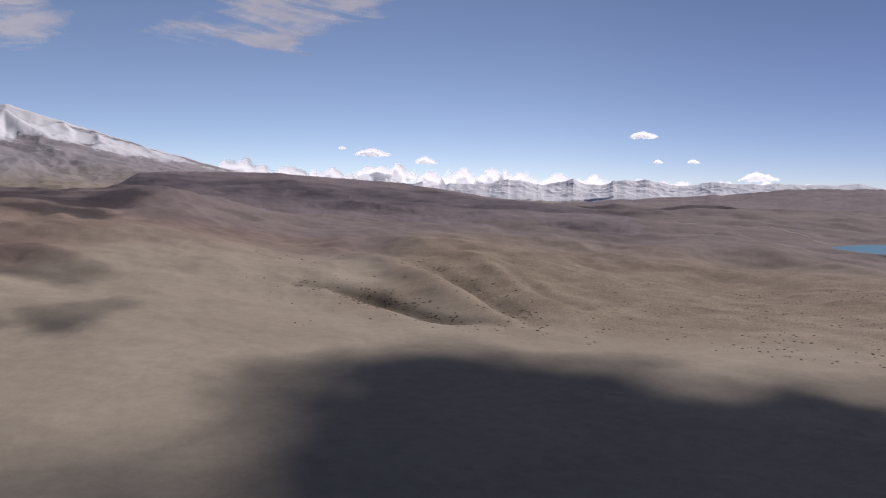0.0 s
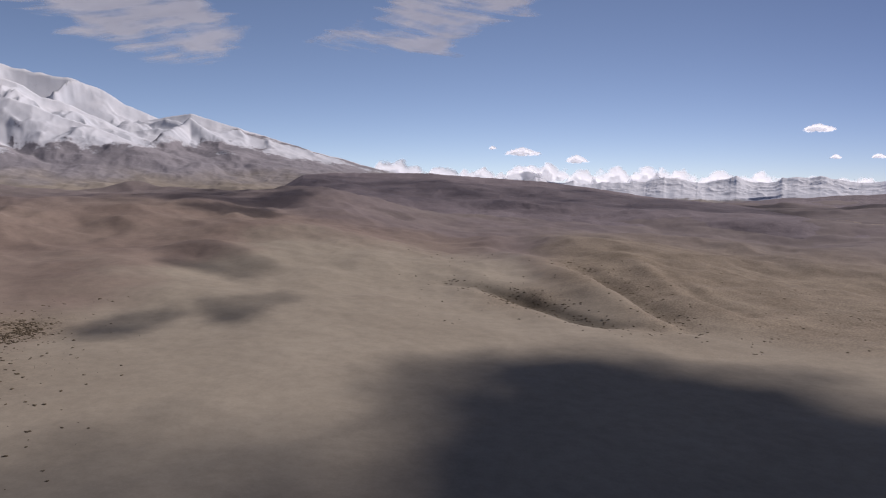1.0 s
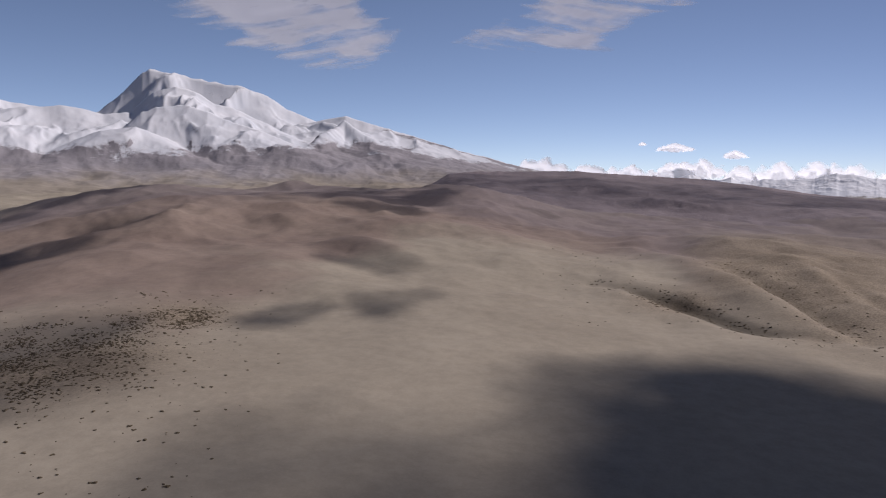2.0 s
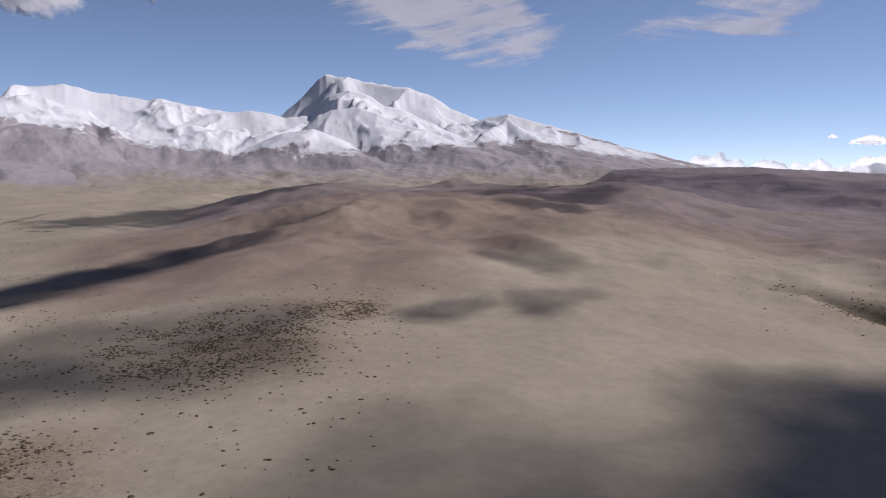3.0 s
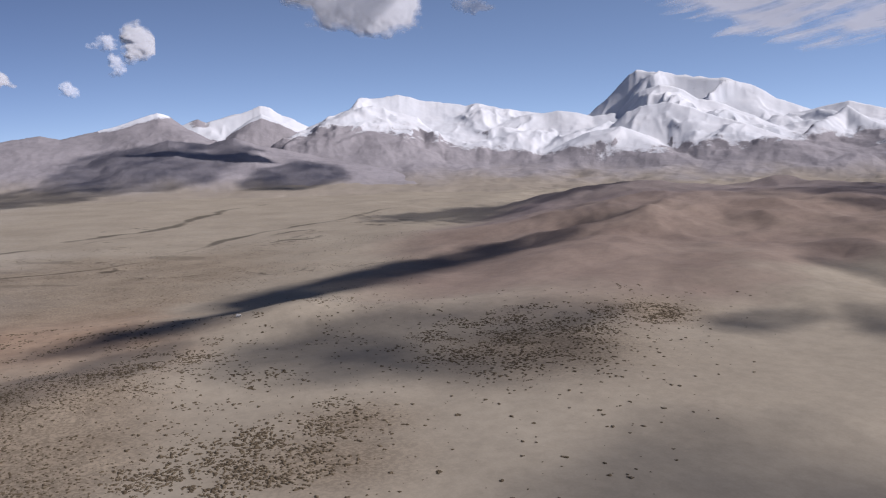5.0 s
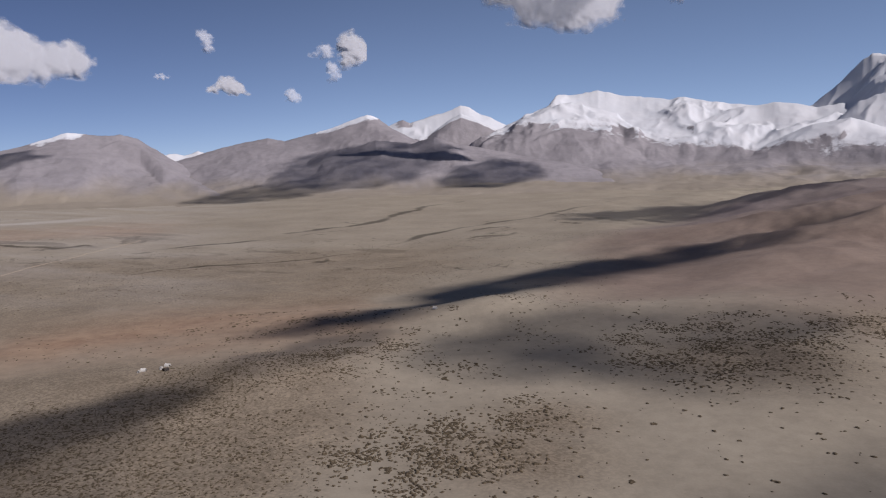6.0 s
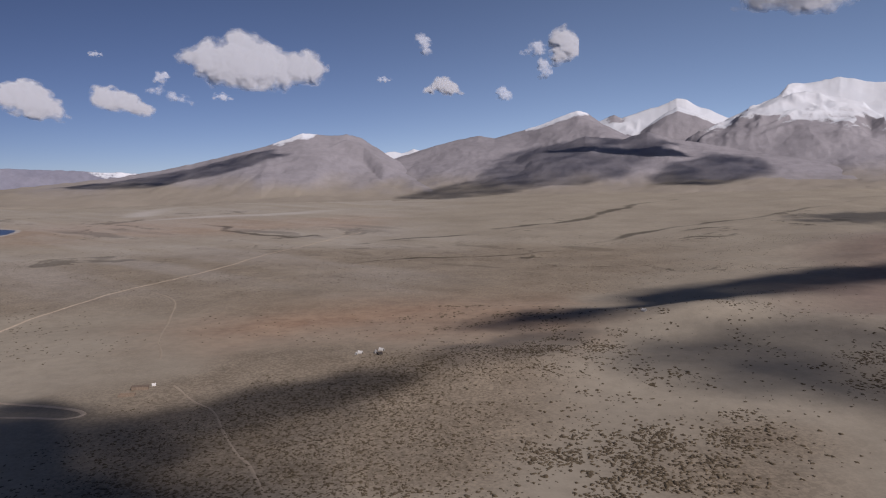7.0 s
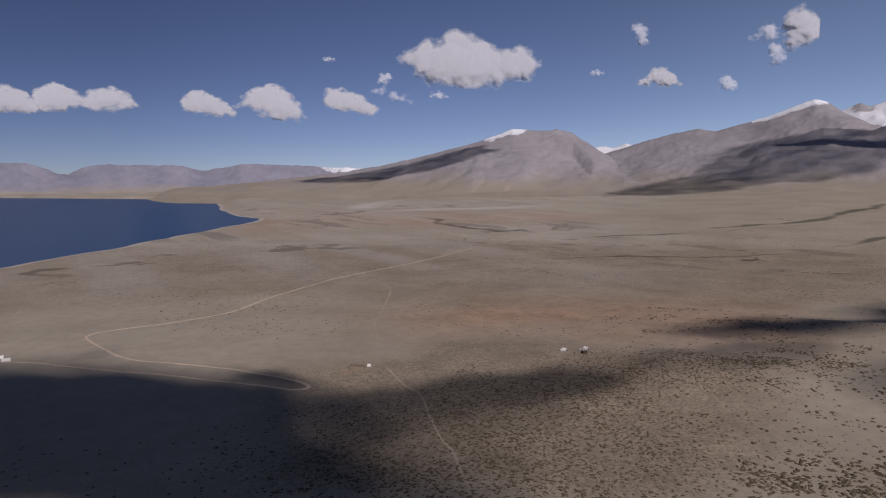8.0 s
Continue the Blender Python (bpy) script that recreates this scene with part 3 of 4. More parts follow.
field_range("snow_massif", "great snow-covered massif with a slanting flat-topped summit", MASSIF, (7, 86), 2480, 4950, (
    (at(4750, (54, 2.5), (52, 4.5), (49.6, 5.7), (48.0, 7.1), (46.6, 8.6), (46.1, 8.9), (44.6, 8.6), (43.0, 8.4), (41.2, 8.1), (39.8, 8.0), (37.6, 7.2), (36.2, 6.3), (33.8, 5.3), (32, 4.0), (28, 1.5)), 560, 3),
    (at(4650, (40, 2.0), (37, 4.6), (34.6, 5.2), (33.8, 5.4), (32.7, 5.6), (31.6, 5.8), (30.5, 5.5), (27.9, 4.7), (25.4, 4.0), (22.6, 3.1), (20.2, 2.5), (17.2, 1.7), (15, 1.2), (12, 0.4), (8, -0.5)), 700, -3),
    ([(35, 2.2, 4250), (33.2, 4.2, 4350), (31.7, 5.55, 4450), (30.4, 4.5, 4350), (28.8, 3.7, 4230), (26.5, 3.0, 4100), (24, 2.4, 4000), (21, 1.6, 3900), (18, 0.7, 3850)], 520, -5),
    (at(4300, (60, 3.2), (58.5, 4.6), (56.4, 5.2), (55.1, 5.6), (53.4, 5.8), (52, 6.0), (51.1, 5.9), (49.3, 5.5), (47.5, 5.7), (45.9, 7.2), (44.3, 7.7), (43.0, 7.4), (41.6, 6.6), (39.8, 6.1), (37.1, 4.8), (34.4, 3.6), (32, 2.6), (28, 1)), 620, 3),
    (at(4480, (79, 0.8), (75, 2.6), (73.9, 3.4), (71.9, 4.8), (70.4, 5.5), (68.4, 6.3), (68.0, 7.0), (66.4, 7.15), (64.7, 7.4), (63.1, 7.0), (60.6, 6.7), (59.4, 6.5), (58.3, 6.7), (56.4, 6.2), (53.8, 5.9), (52, 5.6), (49, 3.5)), 900, -3),
    ([(50, 2.4, 4000), (48.0, 4.53, 4020), (46.8, 5.69, 4040), (45.7, 6.13, 4060), (43.7, 6.39, 4080), (42.1, 5.94, 4020), (40.8, 5.35, 3980), (38.2, 4.56, 3920), (35.8, 3.59, 3880), (33.5, 2.71, 3850), (30, 1.6, 3800)], 470, 4),
    (at(3820, (56, 1.4), (53.9, 2.15), (52.4, 3.09), (49.6, 4.26), (47.2, 4.66), (45.1, 3.90), (43.7, 3.17), (41.6, 2.12), (38, 1.2)), 360, 3),
    (at(4180, (77, 1.6), (73.7, 2.90), (73.0, 3.66), (71.1, 4.95), (68.9, 6.12), (66.8, 6.57), (64.8, 5.99), (63.2, 5.58), (62.5, 4.76), (61.6, 3.88), (60.8, 3.12), (58, 1.8)), 720, -2),
    ([(62.5, 4.5, 4150), (60.5, 4.6, 4200), (58.6, 5.6, 4330), (57.5, 4.6, 4200), (56.4, 3.6, 4050), (54.5, 2.6, 3950)], 420, -4),
    ([(45.5, 2.4, 3850), (44.2, 3.5, 3850), (43.0, 3.75, 3850), (41.8, 3.1, 3830), (40, 2.3, 3800)], 250, 2)),
    ((7, 0.1), (14, 0.25), (20, 0.55), (28, 0.85), (36, 1.0), (58, 1.0), (64, 1.15), (74, 1.05), (80, 0.7), (86, 0.4)),
    ((10, 1.2), (15, 1.6), (22, 2.6), (27, 3.2), (32, 3.5), (37, 3.1), (40, 3.0), (46, 2.7), (52, 2.5), (57, 3.0), (60, 3.6), (63, 4.3), (68, 4.6), (72, 4.2), (80, 4.6)),
    # layer 0: the summit's shade drawn as thinned snow; the others are cliffs
    ((0, 45, 80, 36, 45.8, 0.35), (0, 6, 400, 46.8, 54, 0.3), (1, 26, 90, 18, 29.5, 0.8), (2, 60, 300, 20, 31, 0.3), (8, 30, 260, 57.6, 60.5, 0.8), (9, 20, 160, 42, 45, 0.6)),
    seed=11, rough=0.3)
field_range("white_peak", "distant snowy peak above a bare grey pyramid", MASSIF, (68, 90), 4150, 4950, (
    (at(4800, (86, 3.2), (83, 4.2), (81.1, 5.0), (80.2, 5.35), (79.6, 5.1), (78.5, 5.4), (77, 5.9), (76.2, 6.2), (75.6, 6.5), (74.9, 6.35), (74.0, 5.8), (73.2, 5.5), (72.0, 4.9), (70, 4.2), (68.5, 3)), 480, 3),
    (at(4640, (79.5, 2.8), (77.4, 4.6), (76.4, 5.3), (75.5, 5.85), (74.3, 5.35), (72.7, 4.65), (71, 3.7), (69, 2.4)), 380, -2)),
    ((68, 0.5), (90, 0.5)), ((66, 3.6), (90, 3.9)), ((1, 22, 600, 69, 79, 2.2), (0, -40, 60, 79.5, 80.6, 1.5)), seed=59, rough=0.13, fan_top=-9, dull=0.7)
field_range("scree_mountain", "bare grey scree mountains with a small snow cap", SCREE, (63, 108), 2480, 4300, (
    (at(4100, (107, -0.8), (104, -0.5), (101.3, 0.7), (98.1, 1.8), (93.6, 3.2), (90.8, 3.8), (89.5, 3.6), (87.2, 4.2), (85.7, 4.7), (84.1, 5.3), (83.0, 5.7), (82.1, 5.4), (81.0, 4.6), (79.7, 4.0), (77, 2.6), (74, 0.8)), 900, 5),
    (at(3600, (98.2, -0.9), (93, 0.2), (89.5, 1.0), (87.5, 2.2), (85.9, 2.8), (84, 3.1), (82.3, 3.7), (79.5, 3.4), (77.6, 4.0), (76, 3.4), (74.5, 3.2), (72, 2.7), (69, 2.3), (66, 1.6), (63.5, 0.5)), 620, 4)),
    ((63, 0.55), (70, 0.8), (84, 0.8), (94, 0.5), (102, 0.2), (108, 0.0)), ((63, 9), (81.3, 6.4), (82.2, 5.6), (83, 5.5), (84.1, 5.1), (85.7, 4.6), (87, 4.45), (88, 7)), seed=61, rough=0.085, fan_top=0.2, dull=1.3, shade_loss=0.0, blur=45)
field_range("cap_mountain", "broad bare grey mountain with a thin snow cap", SCREE, (91, 134), 2480, 4150, (
    (at(3950, (131, -0.9), (127, -0.65), (122.9, -0.15), (118.9, 0.3), (115.0, 1.0), (110.9, 2.0), (107.9, 2.8), (106.2, 3.4), (104.8, 3.95), (103.7, 3.85), (102.6, 3.75), (101.3, 3.9), (100.2, 3.6), (98.6, 2.6), (97.7, 2.0), (95, 0.6), (92, -0.6)), 900, -4),
    ([(108, 0.9, 3500), (104, 2.2, 3650), (101.5, 3.5, 3800), (100.0, 3.0, 3750), (98.5, 1.8, 3600), (96, 0.4, 3500)], 480, -5)),
    ((91, 0.2), (98, 0.35), (108, 0.3), (116, 0.12), (127, 0.0)), ((91, 9), (103.1, 4.7), (104.0, 3.55), (105.2, 3.45), (106.5, 2.95), (107.3, 3.1), (108.2, 4.8)), seed=85, rough=0.085, fan_top=-0.2, fall=0.35, dull=1.3, shade_loss=0.0, blur=45)
mountain("snow_tip", "far white snow peaks behind a saddle", ((100, 1.4), (98.4, 2.4), (97.6, 2.5), (97, 2.4), (96, 2.75), (95.4, 2.6), (94.4, 2.9), (92, 2.4)),
         4700, 4400, MASSIF, 0.015, ((90, -0.3), (101, -0.3)), seed=97, power=1.2)
mountain("far_lake_hill", "hills across the lake, tinted blue-grey for haze", ((156, 0.4), (146, 0.7), (142.7, 0.85), (140.7, 0.75), (138.9, 0.1), (138.4, 0.05), (137.3, 0.65), (135.7, 0.8), (133, 0.75), (130.6, 0.75), (129.4, 0.45), (128.8, 0.45), (126.4, 0.9), (124, 0.95), (122.1, 0.9), (117.2, 0.7), (114, 0.4)),
         4930, 4650, HAZY_HILL, 0.03, ((113, 0.75), (121, 0.85), (122, 3), (160, 3)), seed=101, power=1.1, back=1.06)
field_range("heath_mesa", "dark heath-covered table hill with long gentle slopes", DARKHILL, (-26, 34), 1450, 3250, (
    ([(30, -2, 2300), (28.5, -1.4, 2400), (26.2, -0.5, 2500), (24.6, 0.5, 2650), (23.3, 1.25, 2750), (21.2, 1.4, 2850), (18.3, 1.4, 2900), (13.7, 1.4, 2900), (8.4, 1.0, 2900), (4.3, 0.75, 2900), (0.2, 0.2, 2850), (-4.4, -0.5, 2750), (-9.8, -1.0, 2600), (-14, -1.6, 2500), (-19, -2.1, 2400)], 1250, 5),
    ([(27, -2.0, 2000), (24, -0.9, 2150), (20, -0.4, 2250), (14, -0.5, 2250), (8, -0.9, 2200), (2, -1.5, 2100), (-4, -2.2, 2000)], 700, 4),
    ([(25.5, -1.9, 2300), (24.2, -0.4, 2450), (22.8, 0.2, 2500), (20.5, 0.0, 2450), (18, -0.6, 2350)], 500, -4)),
    ((-26, 0), (34, 0)), seed=113, rough=0.09, fan_top=-9, fine=0.1, run=14.0, fall=0.18)
mountain("heath_hill", "long dark heath hill on the plain's far side", ((2, -1.0), (-2, -0.9), (-9.8, -0.9), (-16.8, -0.4), (-22.5, -0.1), (-26.3, 0.3), (-29.2, 0.3), (-33, 0.3), (-42, 0.1)),
         4300, 3300, DARKHILL, 0.05, None, seed=125, power=1.2, fan=0.0)
mountain("snow_range", "long far range of snowy peaks above foothills tinted blue for haze", ((26, 0.3), (17, 0.7), (9, 0.8), (3.9, 0.9), (1, 0.55), (-0.7, 0.8), (-3, 0.6), (-5.3, 0.9), (-7.5, 0.65), (-9.8, 0.9), (-12, 0.7), (-14.2, 0.95), (-18.4, 0.75), (-20, 0.6), (-22.5, 0.75), (-28.1, 0.5), (-42, 0.4)),
         4600, 4080, HAZY_RANGE, 0.05, ((-45, -0.6), (30, -0.6)), spur=130, fine=0.05, seed=137, power=1.0, back=1.1, crisp=2.2, jag=0.25)


# ---- water ----
def water_sheet(name, label, material, level, points=None, centre=None, radii=None):
    bm = bmesh.new()
    if points:
        vs = [bm.verts.new((x * 1.0, y * 1.0, level)) for x, y in points]
    else:
        vs = [bm.verts.new((centre[0] + radii * math.cos(a / 20 * math.pi), centre[1] + radii * math.sin(a / 20 * math.pi), level)) for a in range(40)]
    f = bm.faces.new(vs)
    f.normal_update()
    if f.normal.z < 0:
        f.normal_flip()
    bmesh.ops.triangulate(bm, faces=[f])
    me = bpy.data.meshes.new(name)
    bm.to_mesh(me)
    bm.free()
    me.materials.append(material)
    return tagged(new(name, me), label, "lake", kind="structure")


cx, cy = sum(p[0] for p in LAKE) / len(LAKE), sum(p[1] for p in LAKE) / len(LAKE)
WIDE = [(cx + (x - cx) * 1.03, cy + (y - cy) * 1.03) for x, y in LAKE]
water_sheet("water", "deep blue lake with a pale shore", WATER, 0.2, points=WIDE)
water_sheet("water", "turquoise corner of a shallow lake", POND_WATER, POND + 0.1, centre=polar(-35.5, 1600), radii=190)


# ---- tracks ----
def smooth_line(points, spacing):
    """A Catmull-Rom curve through points, sampled every few metres."""
    p = [Vector(q) for q in points]
    p = [p[0] * 2 - p[1]] + p + [p[-1] * 2 - p[-2]]
    out = []
    for i in range(1, len(p) - 2):
        n = max(2, int((p[i + 1] - p[i]).length / spacing))
        for k in range(n):
            t = k / n
            out.append(0.5 * (2 * p[i] + (p[i + 1] - p[i - 1]) * t + (2 * p[i - 1] - 5 * p[i] + 4 * p[i + 1] - p[i + 2]) * t * t
                              + (3 * p[i] - p[i - 1] - 3 * p[i + 1] + p[i + 2]) * t ** 3))
    return out + [p[-2]]


def track(label, points, width, lift=0.25, material=None):
    line = smooth_line(points, 4)
    n = len(line)
    ax = np.array([q.x for q in line])
    ay = np.array([q.y for q in line])
    tx, ty = np.gradient(ax), np.gradient(ay)
    ln = np.maximum(np.hypot(tx, ty), 1e-6)
    nx, ny = -ty / ln, tx / ln
    half = width / 2 * (1 + 0.25 * fbm(np.arange(n) / 5.0, np.zeros(n), 3, 201))
    across = np.array([-1.0, -0.6, 0.0, 0.6, 1.0])
    x = ax[:, None] + nx[:, None] * half[:, None] * across
    y = ay[:, None] + ny[:, None] * half[:, None] * across
    z = ground_height(x, y) + lift * np.array([-0.6, 0.8, 1.0, 0.8, -0.6])
    me = grid_mesh("dirt_track", x, y, z, material or DIRT)
    return tagged(new("dirt_track", me), label, "track", kind="structure")


track("pale winding dirt road across the plain to a hairpin", [(-1500, -262), (-1288, -292), (-1141, -314), (-829, -343), (-692, -364), (-583, -364), (-486, -355), (-433, -366), (-396, -383), (-376, -384), (-366, -374),
      (-350, -343), (-338, -308), (-341, -243), (-335, -208), (-330, -187), (-323, -177), (-316, -181), (-316, -197), (-316, -261), (-311, -328), (-308, -356), (-290, -420)], 2.6)
track("faint straight wheel track over the scrub", [(-372, -156), (-363, -148), (-346, -134), (-331, -118), (-305, -103), (-280, -88), (-267, -78), (-247, -67), (-232, -58), (-190, -30)], 1.5, 0.12, FAINT)
track("faint wheel track over open ground", [(-430, -192), (-447, -199), (-494, -223), (-570, -251), (-651, -284), (-700, -330)], 2.0, 0.12, FAINT)
track("short link track beside the road", [(-372, -384), (-345, -374), (-312, -366), (-280, -362)], 2.0, 0.12, FAINT)
track("far pale road towards the shallow lake", [(560, 1840), (700, 1690), (740, 1560), (800, 1440)], 4.0)


# ---- scrub ----
def blob(subdivisions):
    """Points and triangles of a rough ball; 0: eight faces."""
    if subdivisions == 0:
        v = np.array([(1, 0, 0), (0, 1, 0), (-1, 0, 0), (0, -1, 0), (0, 0, 1), (0, 0, -1)], float)
        f = np.array([(0, 1, 4), (1, 2, 4), (2, 3, 4), (3, 0, 4), (1, 0, 5), (2, 1, 5), (3, 2, 5), (0, 3, 5)])
        return v, f
    bm = bmesh.new()
    bmesh.ops.create_icosphere(bm, subdivisions=subdivisions, radius=1)
    v = np.array([q.co[:] for q in bm.verts])
    f = np.array([[q.index for q in p.verts] for p in bm.faces])
    bm.free()
    return v, f


def scrub(name, label, places, rng, faces=1):
    """Low domed shrubs, one to three lobes each, joined into one mesh. places: x, y, radius."""
    v0, f0 = blob(faces)
    lobes = []
    for x, y, r in places:
        lobes.append((x, y, r))
        if r > 0.5:
            for _ in range(rng.integers(2, 5)):
                a, d = rng.uniform(0, 6.28), r * rng.uniform(0.6, 1.5)
                lobes.append((x + math.cos(a) * d, y + math.sin(a) * d * 0.8, r * rng.uniform(0.4, 0.85)))
    L = np.array(lobes)
    z = ground_height(L[:, 0], L[:, 1])
    n, k = len(L), len(v0)
    spin = rng.uniform(0, 6.28, (n, 1))
    jit = 1 + rng.uniform(-0.3, 0.3, (n, k, 1))
    w = v0[None] * jit * L[:, 2][:, None, None]
    v = np.empty_like(w)
    v[:, :, 0] = w[:, :, 0] * np.cos(spin) - w[:, :, 1] * np.sin(spin) + L[:, 0][:, None]
    v[:, :, 1] = w[:, :, 0] * np.sin(spin) + w[:, :, 1] * np.cos(spin) + L[:, 1][:, None]
    v[:, :, 2] = w[:, :, 2] * rng.uniform(0.3, 0.55, (n, 1)) + (z + 0.12 * L[:, 2])[:, None]
    f = f0[None] + (np.arange(n) * k)[:, None, None]
    me = bpy.data.meshes.new(name)
    me.vertices.add(n * k)
    me.vertices.foreach_set("co", v.astype(np.float32).ravel())
    me.loops.add(f.size)
    me.loops.foreach_set("vertex_index", f.astype(np.int32).ravel())
    me.polygons.add(n * len(f0))
    me.polygons.foreach_set("loop_start", np.arange(0, f.size, 3, dtype=np.int32))
    me.update(calc_edges=True)
    me.materials.append(LEAF)
    return tagged(new(name, me), label, "shrubs", kind="stuff")


def scatter(rng, count, bearings, distances, chance, size):
    """Random places within a sector, kept by chance(x, y, bearing, distance)."""
    A = rng.uniform(*bearings, count)
    D = np.sqrt(rng.uniform(distances[0] ** 2, distances[1] ** 2, count))
    x, y = polar(A, D)
    keep = rng.uniform(0, 1, count) < chance(x, y, A, D)
    r = size[0] + (size[1] - size[0]) * rng.uniform(0, 1, count) ** 1.6
    return [(a, b, c) for a, b, c, k in zip(x, y, r, keep) if k]


def thicket(x, y, cx, cy, r):
    return np.exp(-((x - cx) ** 2 + (y - cy) ** 2) / r ** 2)


def dense_chance(x, y, A, D):
    patch = fbm(x / 26, y / 26, 4, 301)
    c = step(80, 94, A + 6 * fbm(x / 60, y / 60, 3, 303)) * (0.06 + 0.94 * step(126, 112, A + 5 * patch)) * step(25, -45, D + 30 * patch - np.interp(A, [85, 100, 112, 125], [475, 415, 355, 325])) * (0.8 + 0.4 * patch)
    return np.clip(c, 0, 1)


def clump_chance(x, y, A, D):
    patch = fbm(x / 20, y / 20, 4, 305)
    c = 0.02 + 0.07 * step(0.3, 0.9, patch)
    for cx, cy, r, w in ((-300, 128, 20, 0.4), (-268, 90, 30, 0.35), (-300, 60, 36, 0.35), (-340, 70, 40, 0.2), (-350, 270, 50, 0.7), (-374, 388, 24, 0.9), (-400, 90, 20, 0.5)):
        c = c + w * thicket(x, y, cx, cy, r) * (0.8 + 0.6 * patch)
    c = c * step(34, 44, A) + 0.5 * step(62, 82, A) * step(0.25, 0.8, patch)
    return np.clip(c * step(20, 60, x * -0.5 - 20 + 0 * y), 0, 1)


SAND_THICKET = [(-316, 60), (-312, 100), (-333, 110), (-330, 127), (-307, 128), (-284, 108), (-262, 104), (-240, 86), (-225, 60), (-240, 30), (-290, 30)]
SLOPE_THICKET = [(-491, 52), (-488, 98), (-453, 91), (-408, 45), (-440, 25)]
HOLLOW_THICKET = [(-411, 204), (-466, 268), (-442, 324), (-396, 400), (-354, 380), (-342, 292), (-317, 227), (-355, 213)]


def thicket_chance(x, y, A, D):
    patch = fbm(x / 14, y / 14, 4, 311)
    c = 0
    for outline, soft, weight in ((SAND_THICKET, 16, 0.75), (SLOPE_THICKET, 24, 0.5), (HOLLOW_THICKET, 34, 0.4)):
        c = c + weight * step(-soft * 0.5, soft, -outline_distance(x, y, outline) + 0.6 * soft * patch)
    c = c + thicket(x, y, -310, 131, 8) + thicket(x, y, -376, 386, 16) + 0.8 * thicket(x, y, -402, 92, 8)
    return np.clip(c * np.clip(0.7 + 1.3 * patch, 0.05, 1.4), 0, 1)


def plain_chance(x, y, A, D):
    patch = fbm(x / 90, y / 90, 4, 307)
    return np.clip(0.18 + 0.6 * patch, 0, 1) * step(470, 520, D)


def mound_chance(x, y, A, D):
    patch = fbm(x / 40, y / 40, 4, 309)
    c = 0.9 * ridge_line(x, y, GULLY, 20, 1.0) + 0.6 * ridge_line(x, y, GULLY_BEHIND, 20, 1.0) + 0.4 * thicket(x, y, -70, 640, 26)
    return np.clip(c + 0.35 * step(-6, -14, A) * step(0.1, 0.6, patch) + 0.02, 0, 1)


rng = np.random.default_rng(5)
scrub("shrub_carpet", "dense low brown thorn scrub covering the slope", scatter(rng, 75000, (76, 146), (215, 480), dense_chance, (0.2, 0.66)), rng, 0)
scrub("shrub_clump", "scattered dark brown shrub clumps on sand", scatter(rng, 40000, (34, 96), (215, 620), clump_chance, (0.25, 0.9)), rng)
scrub("thicket", "dense dark thorn thickets on pale sand", scatter(rng, 64000, (40, 90), (225, 560), thicket_chance, (0.26, 0.85)), rng)
scrub("plain_scrub", "sparse tiny shrubs dotting the open plain", scatter(rng, 26000, (62, 132), (470, 1300), plain_chance, (0.25, 0.8)), rng, 0)
scrub("mound_scrub", "sparse shrubs on mounds and gully sides", scatter(rng, 9000, (-36, 16), (520, 900), mound_chance, (0.35, 1.0)), rng)


def bush(x, y, r, label):
    """A single large flat-topped bush of many lobes."""
    rng2 = np.random.default_rng(int(abs(x) + abs(y)))
    bm = bmesh.new()
    for _ in range(16):
        a, d = rng2.uniform(0, 6.28), r * math.sqrt(rng2.uniform(0, 1)) * 0.9
        s = r * rng2.uniform(0.25, 0.42)
        m = Matrix.Translation((math.cos(a) * d, math.sin(a) * d * 0.7, s * 0.15)) @ Matrix.Diagonal((s, s, s * 0.5, 1))
        got = bmesh.ops.create_icosphere(bm, subdivisions=2, radius=1, matrix=m)
        for v in got["verts"]:
            v.co += Vector(rng2.uniform(-0.09, 0.09, 3)) * r
    me = bpy.data.meshes.new("bush")
    bm.to_mesh(me)
    bm.free()
    me.materials.append(LEAF)
    ob = new("bush", me)
    ob.location = (x, y, float(ground_height(x, y)) - 0.05)
    return tagged(ob, label, "bush", "lone bushes on the sand")


for bx, by, br, bl in ((-229, 132, 1.7, "lone dark flat-topped bush on bare sand"), (-402, 83, 1.6, "dark rounded bush on sandy ground"), (-377, 98, 1.9, "low wide brown bush on sandy ground"),
                       (-281, 170, 1.6, "small dark bush on open sand"), (-295, 311, 1.5, "small dark bush beside the scrub patch"), (-250, 190, 1.2, "tiny lone bush on open sand")):
    bush(bx, by, br, bl)


# ---- camps on the plain ----
def part(name, bm, material, parent, label=""):
    me = bpy.data.meshes.new(name)
    bm.normal_update()
    bm.to_mesh(me)
    bm.free()
    me.materials.append(material)
    ob = new(name, me)
    ob.parent = parent
    return tagged(ob, label)


def box(bm, sx, sy, sz, at=(0, 0, 0), turn=0.0):
    m = Matrix.Translation((at[0], at[1], at[2] + sz / 2)) @ Matrix.Rotation(radians(turn), 4, "Z") @ Matrix.Diagonal((sx, sy, sz, 1))
    return bmesh.ops.create_cube(bm, size=1, matrix=m)["verts"]


def stand(name, x, y, turn):
    base = new(name)
    base.matrix_world = Matrix.Translation((x, y, float(ground_height(x, y)) - 0.05)) @ Matrix.Rotation(radians(turn), 4, "Z")
    return base


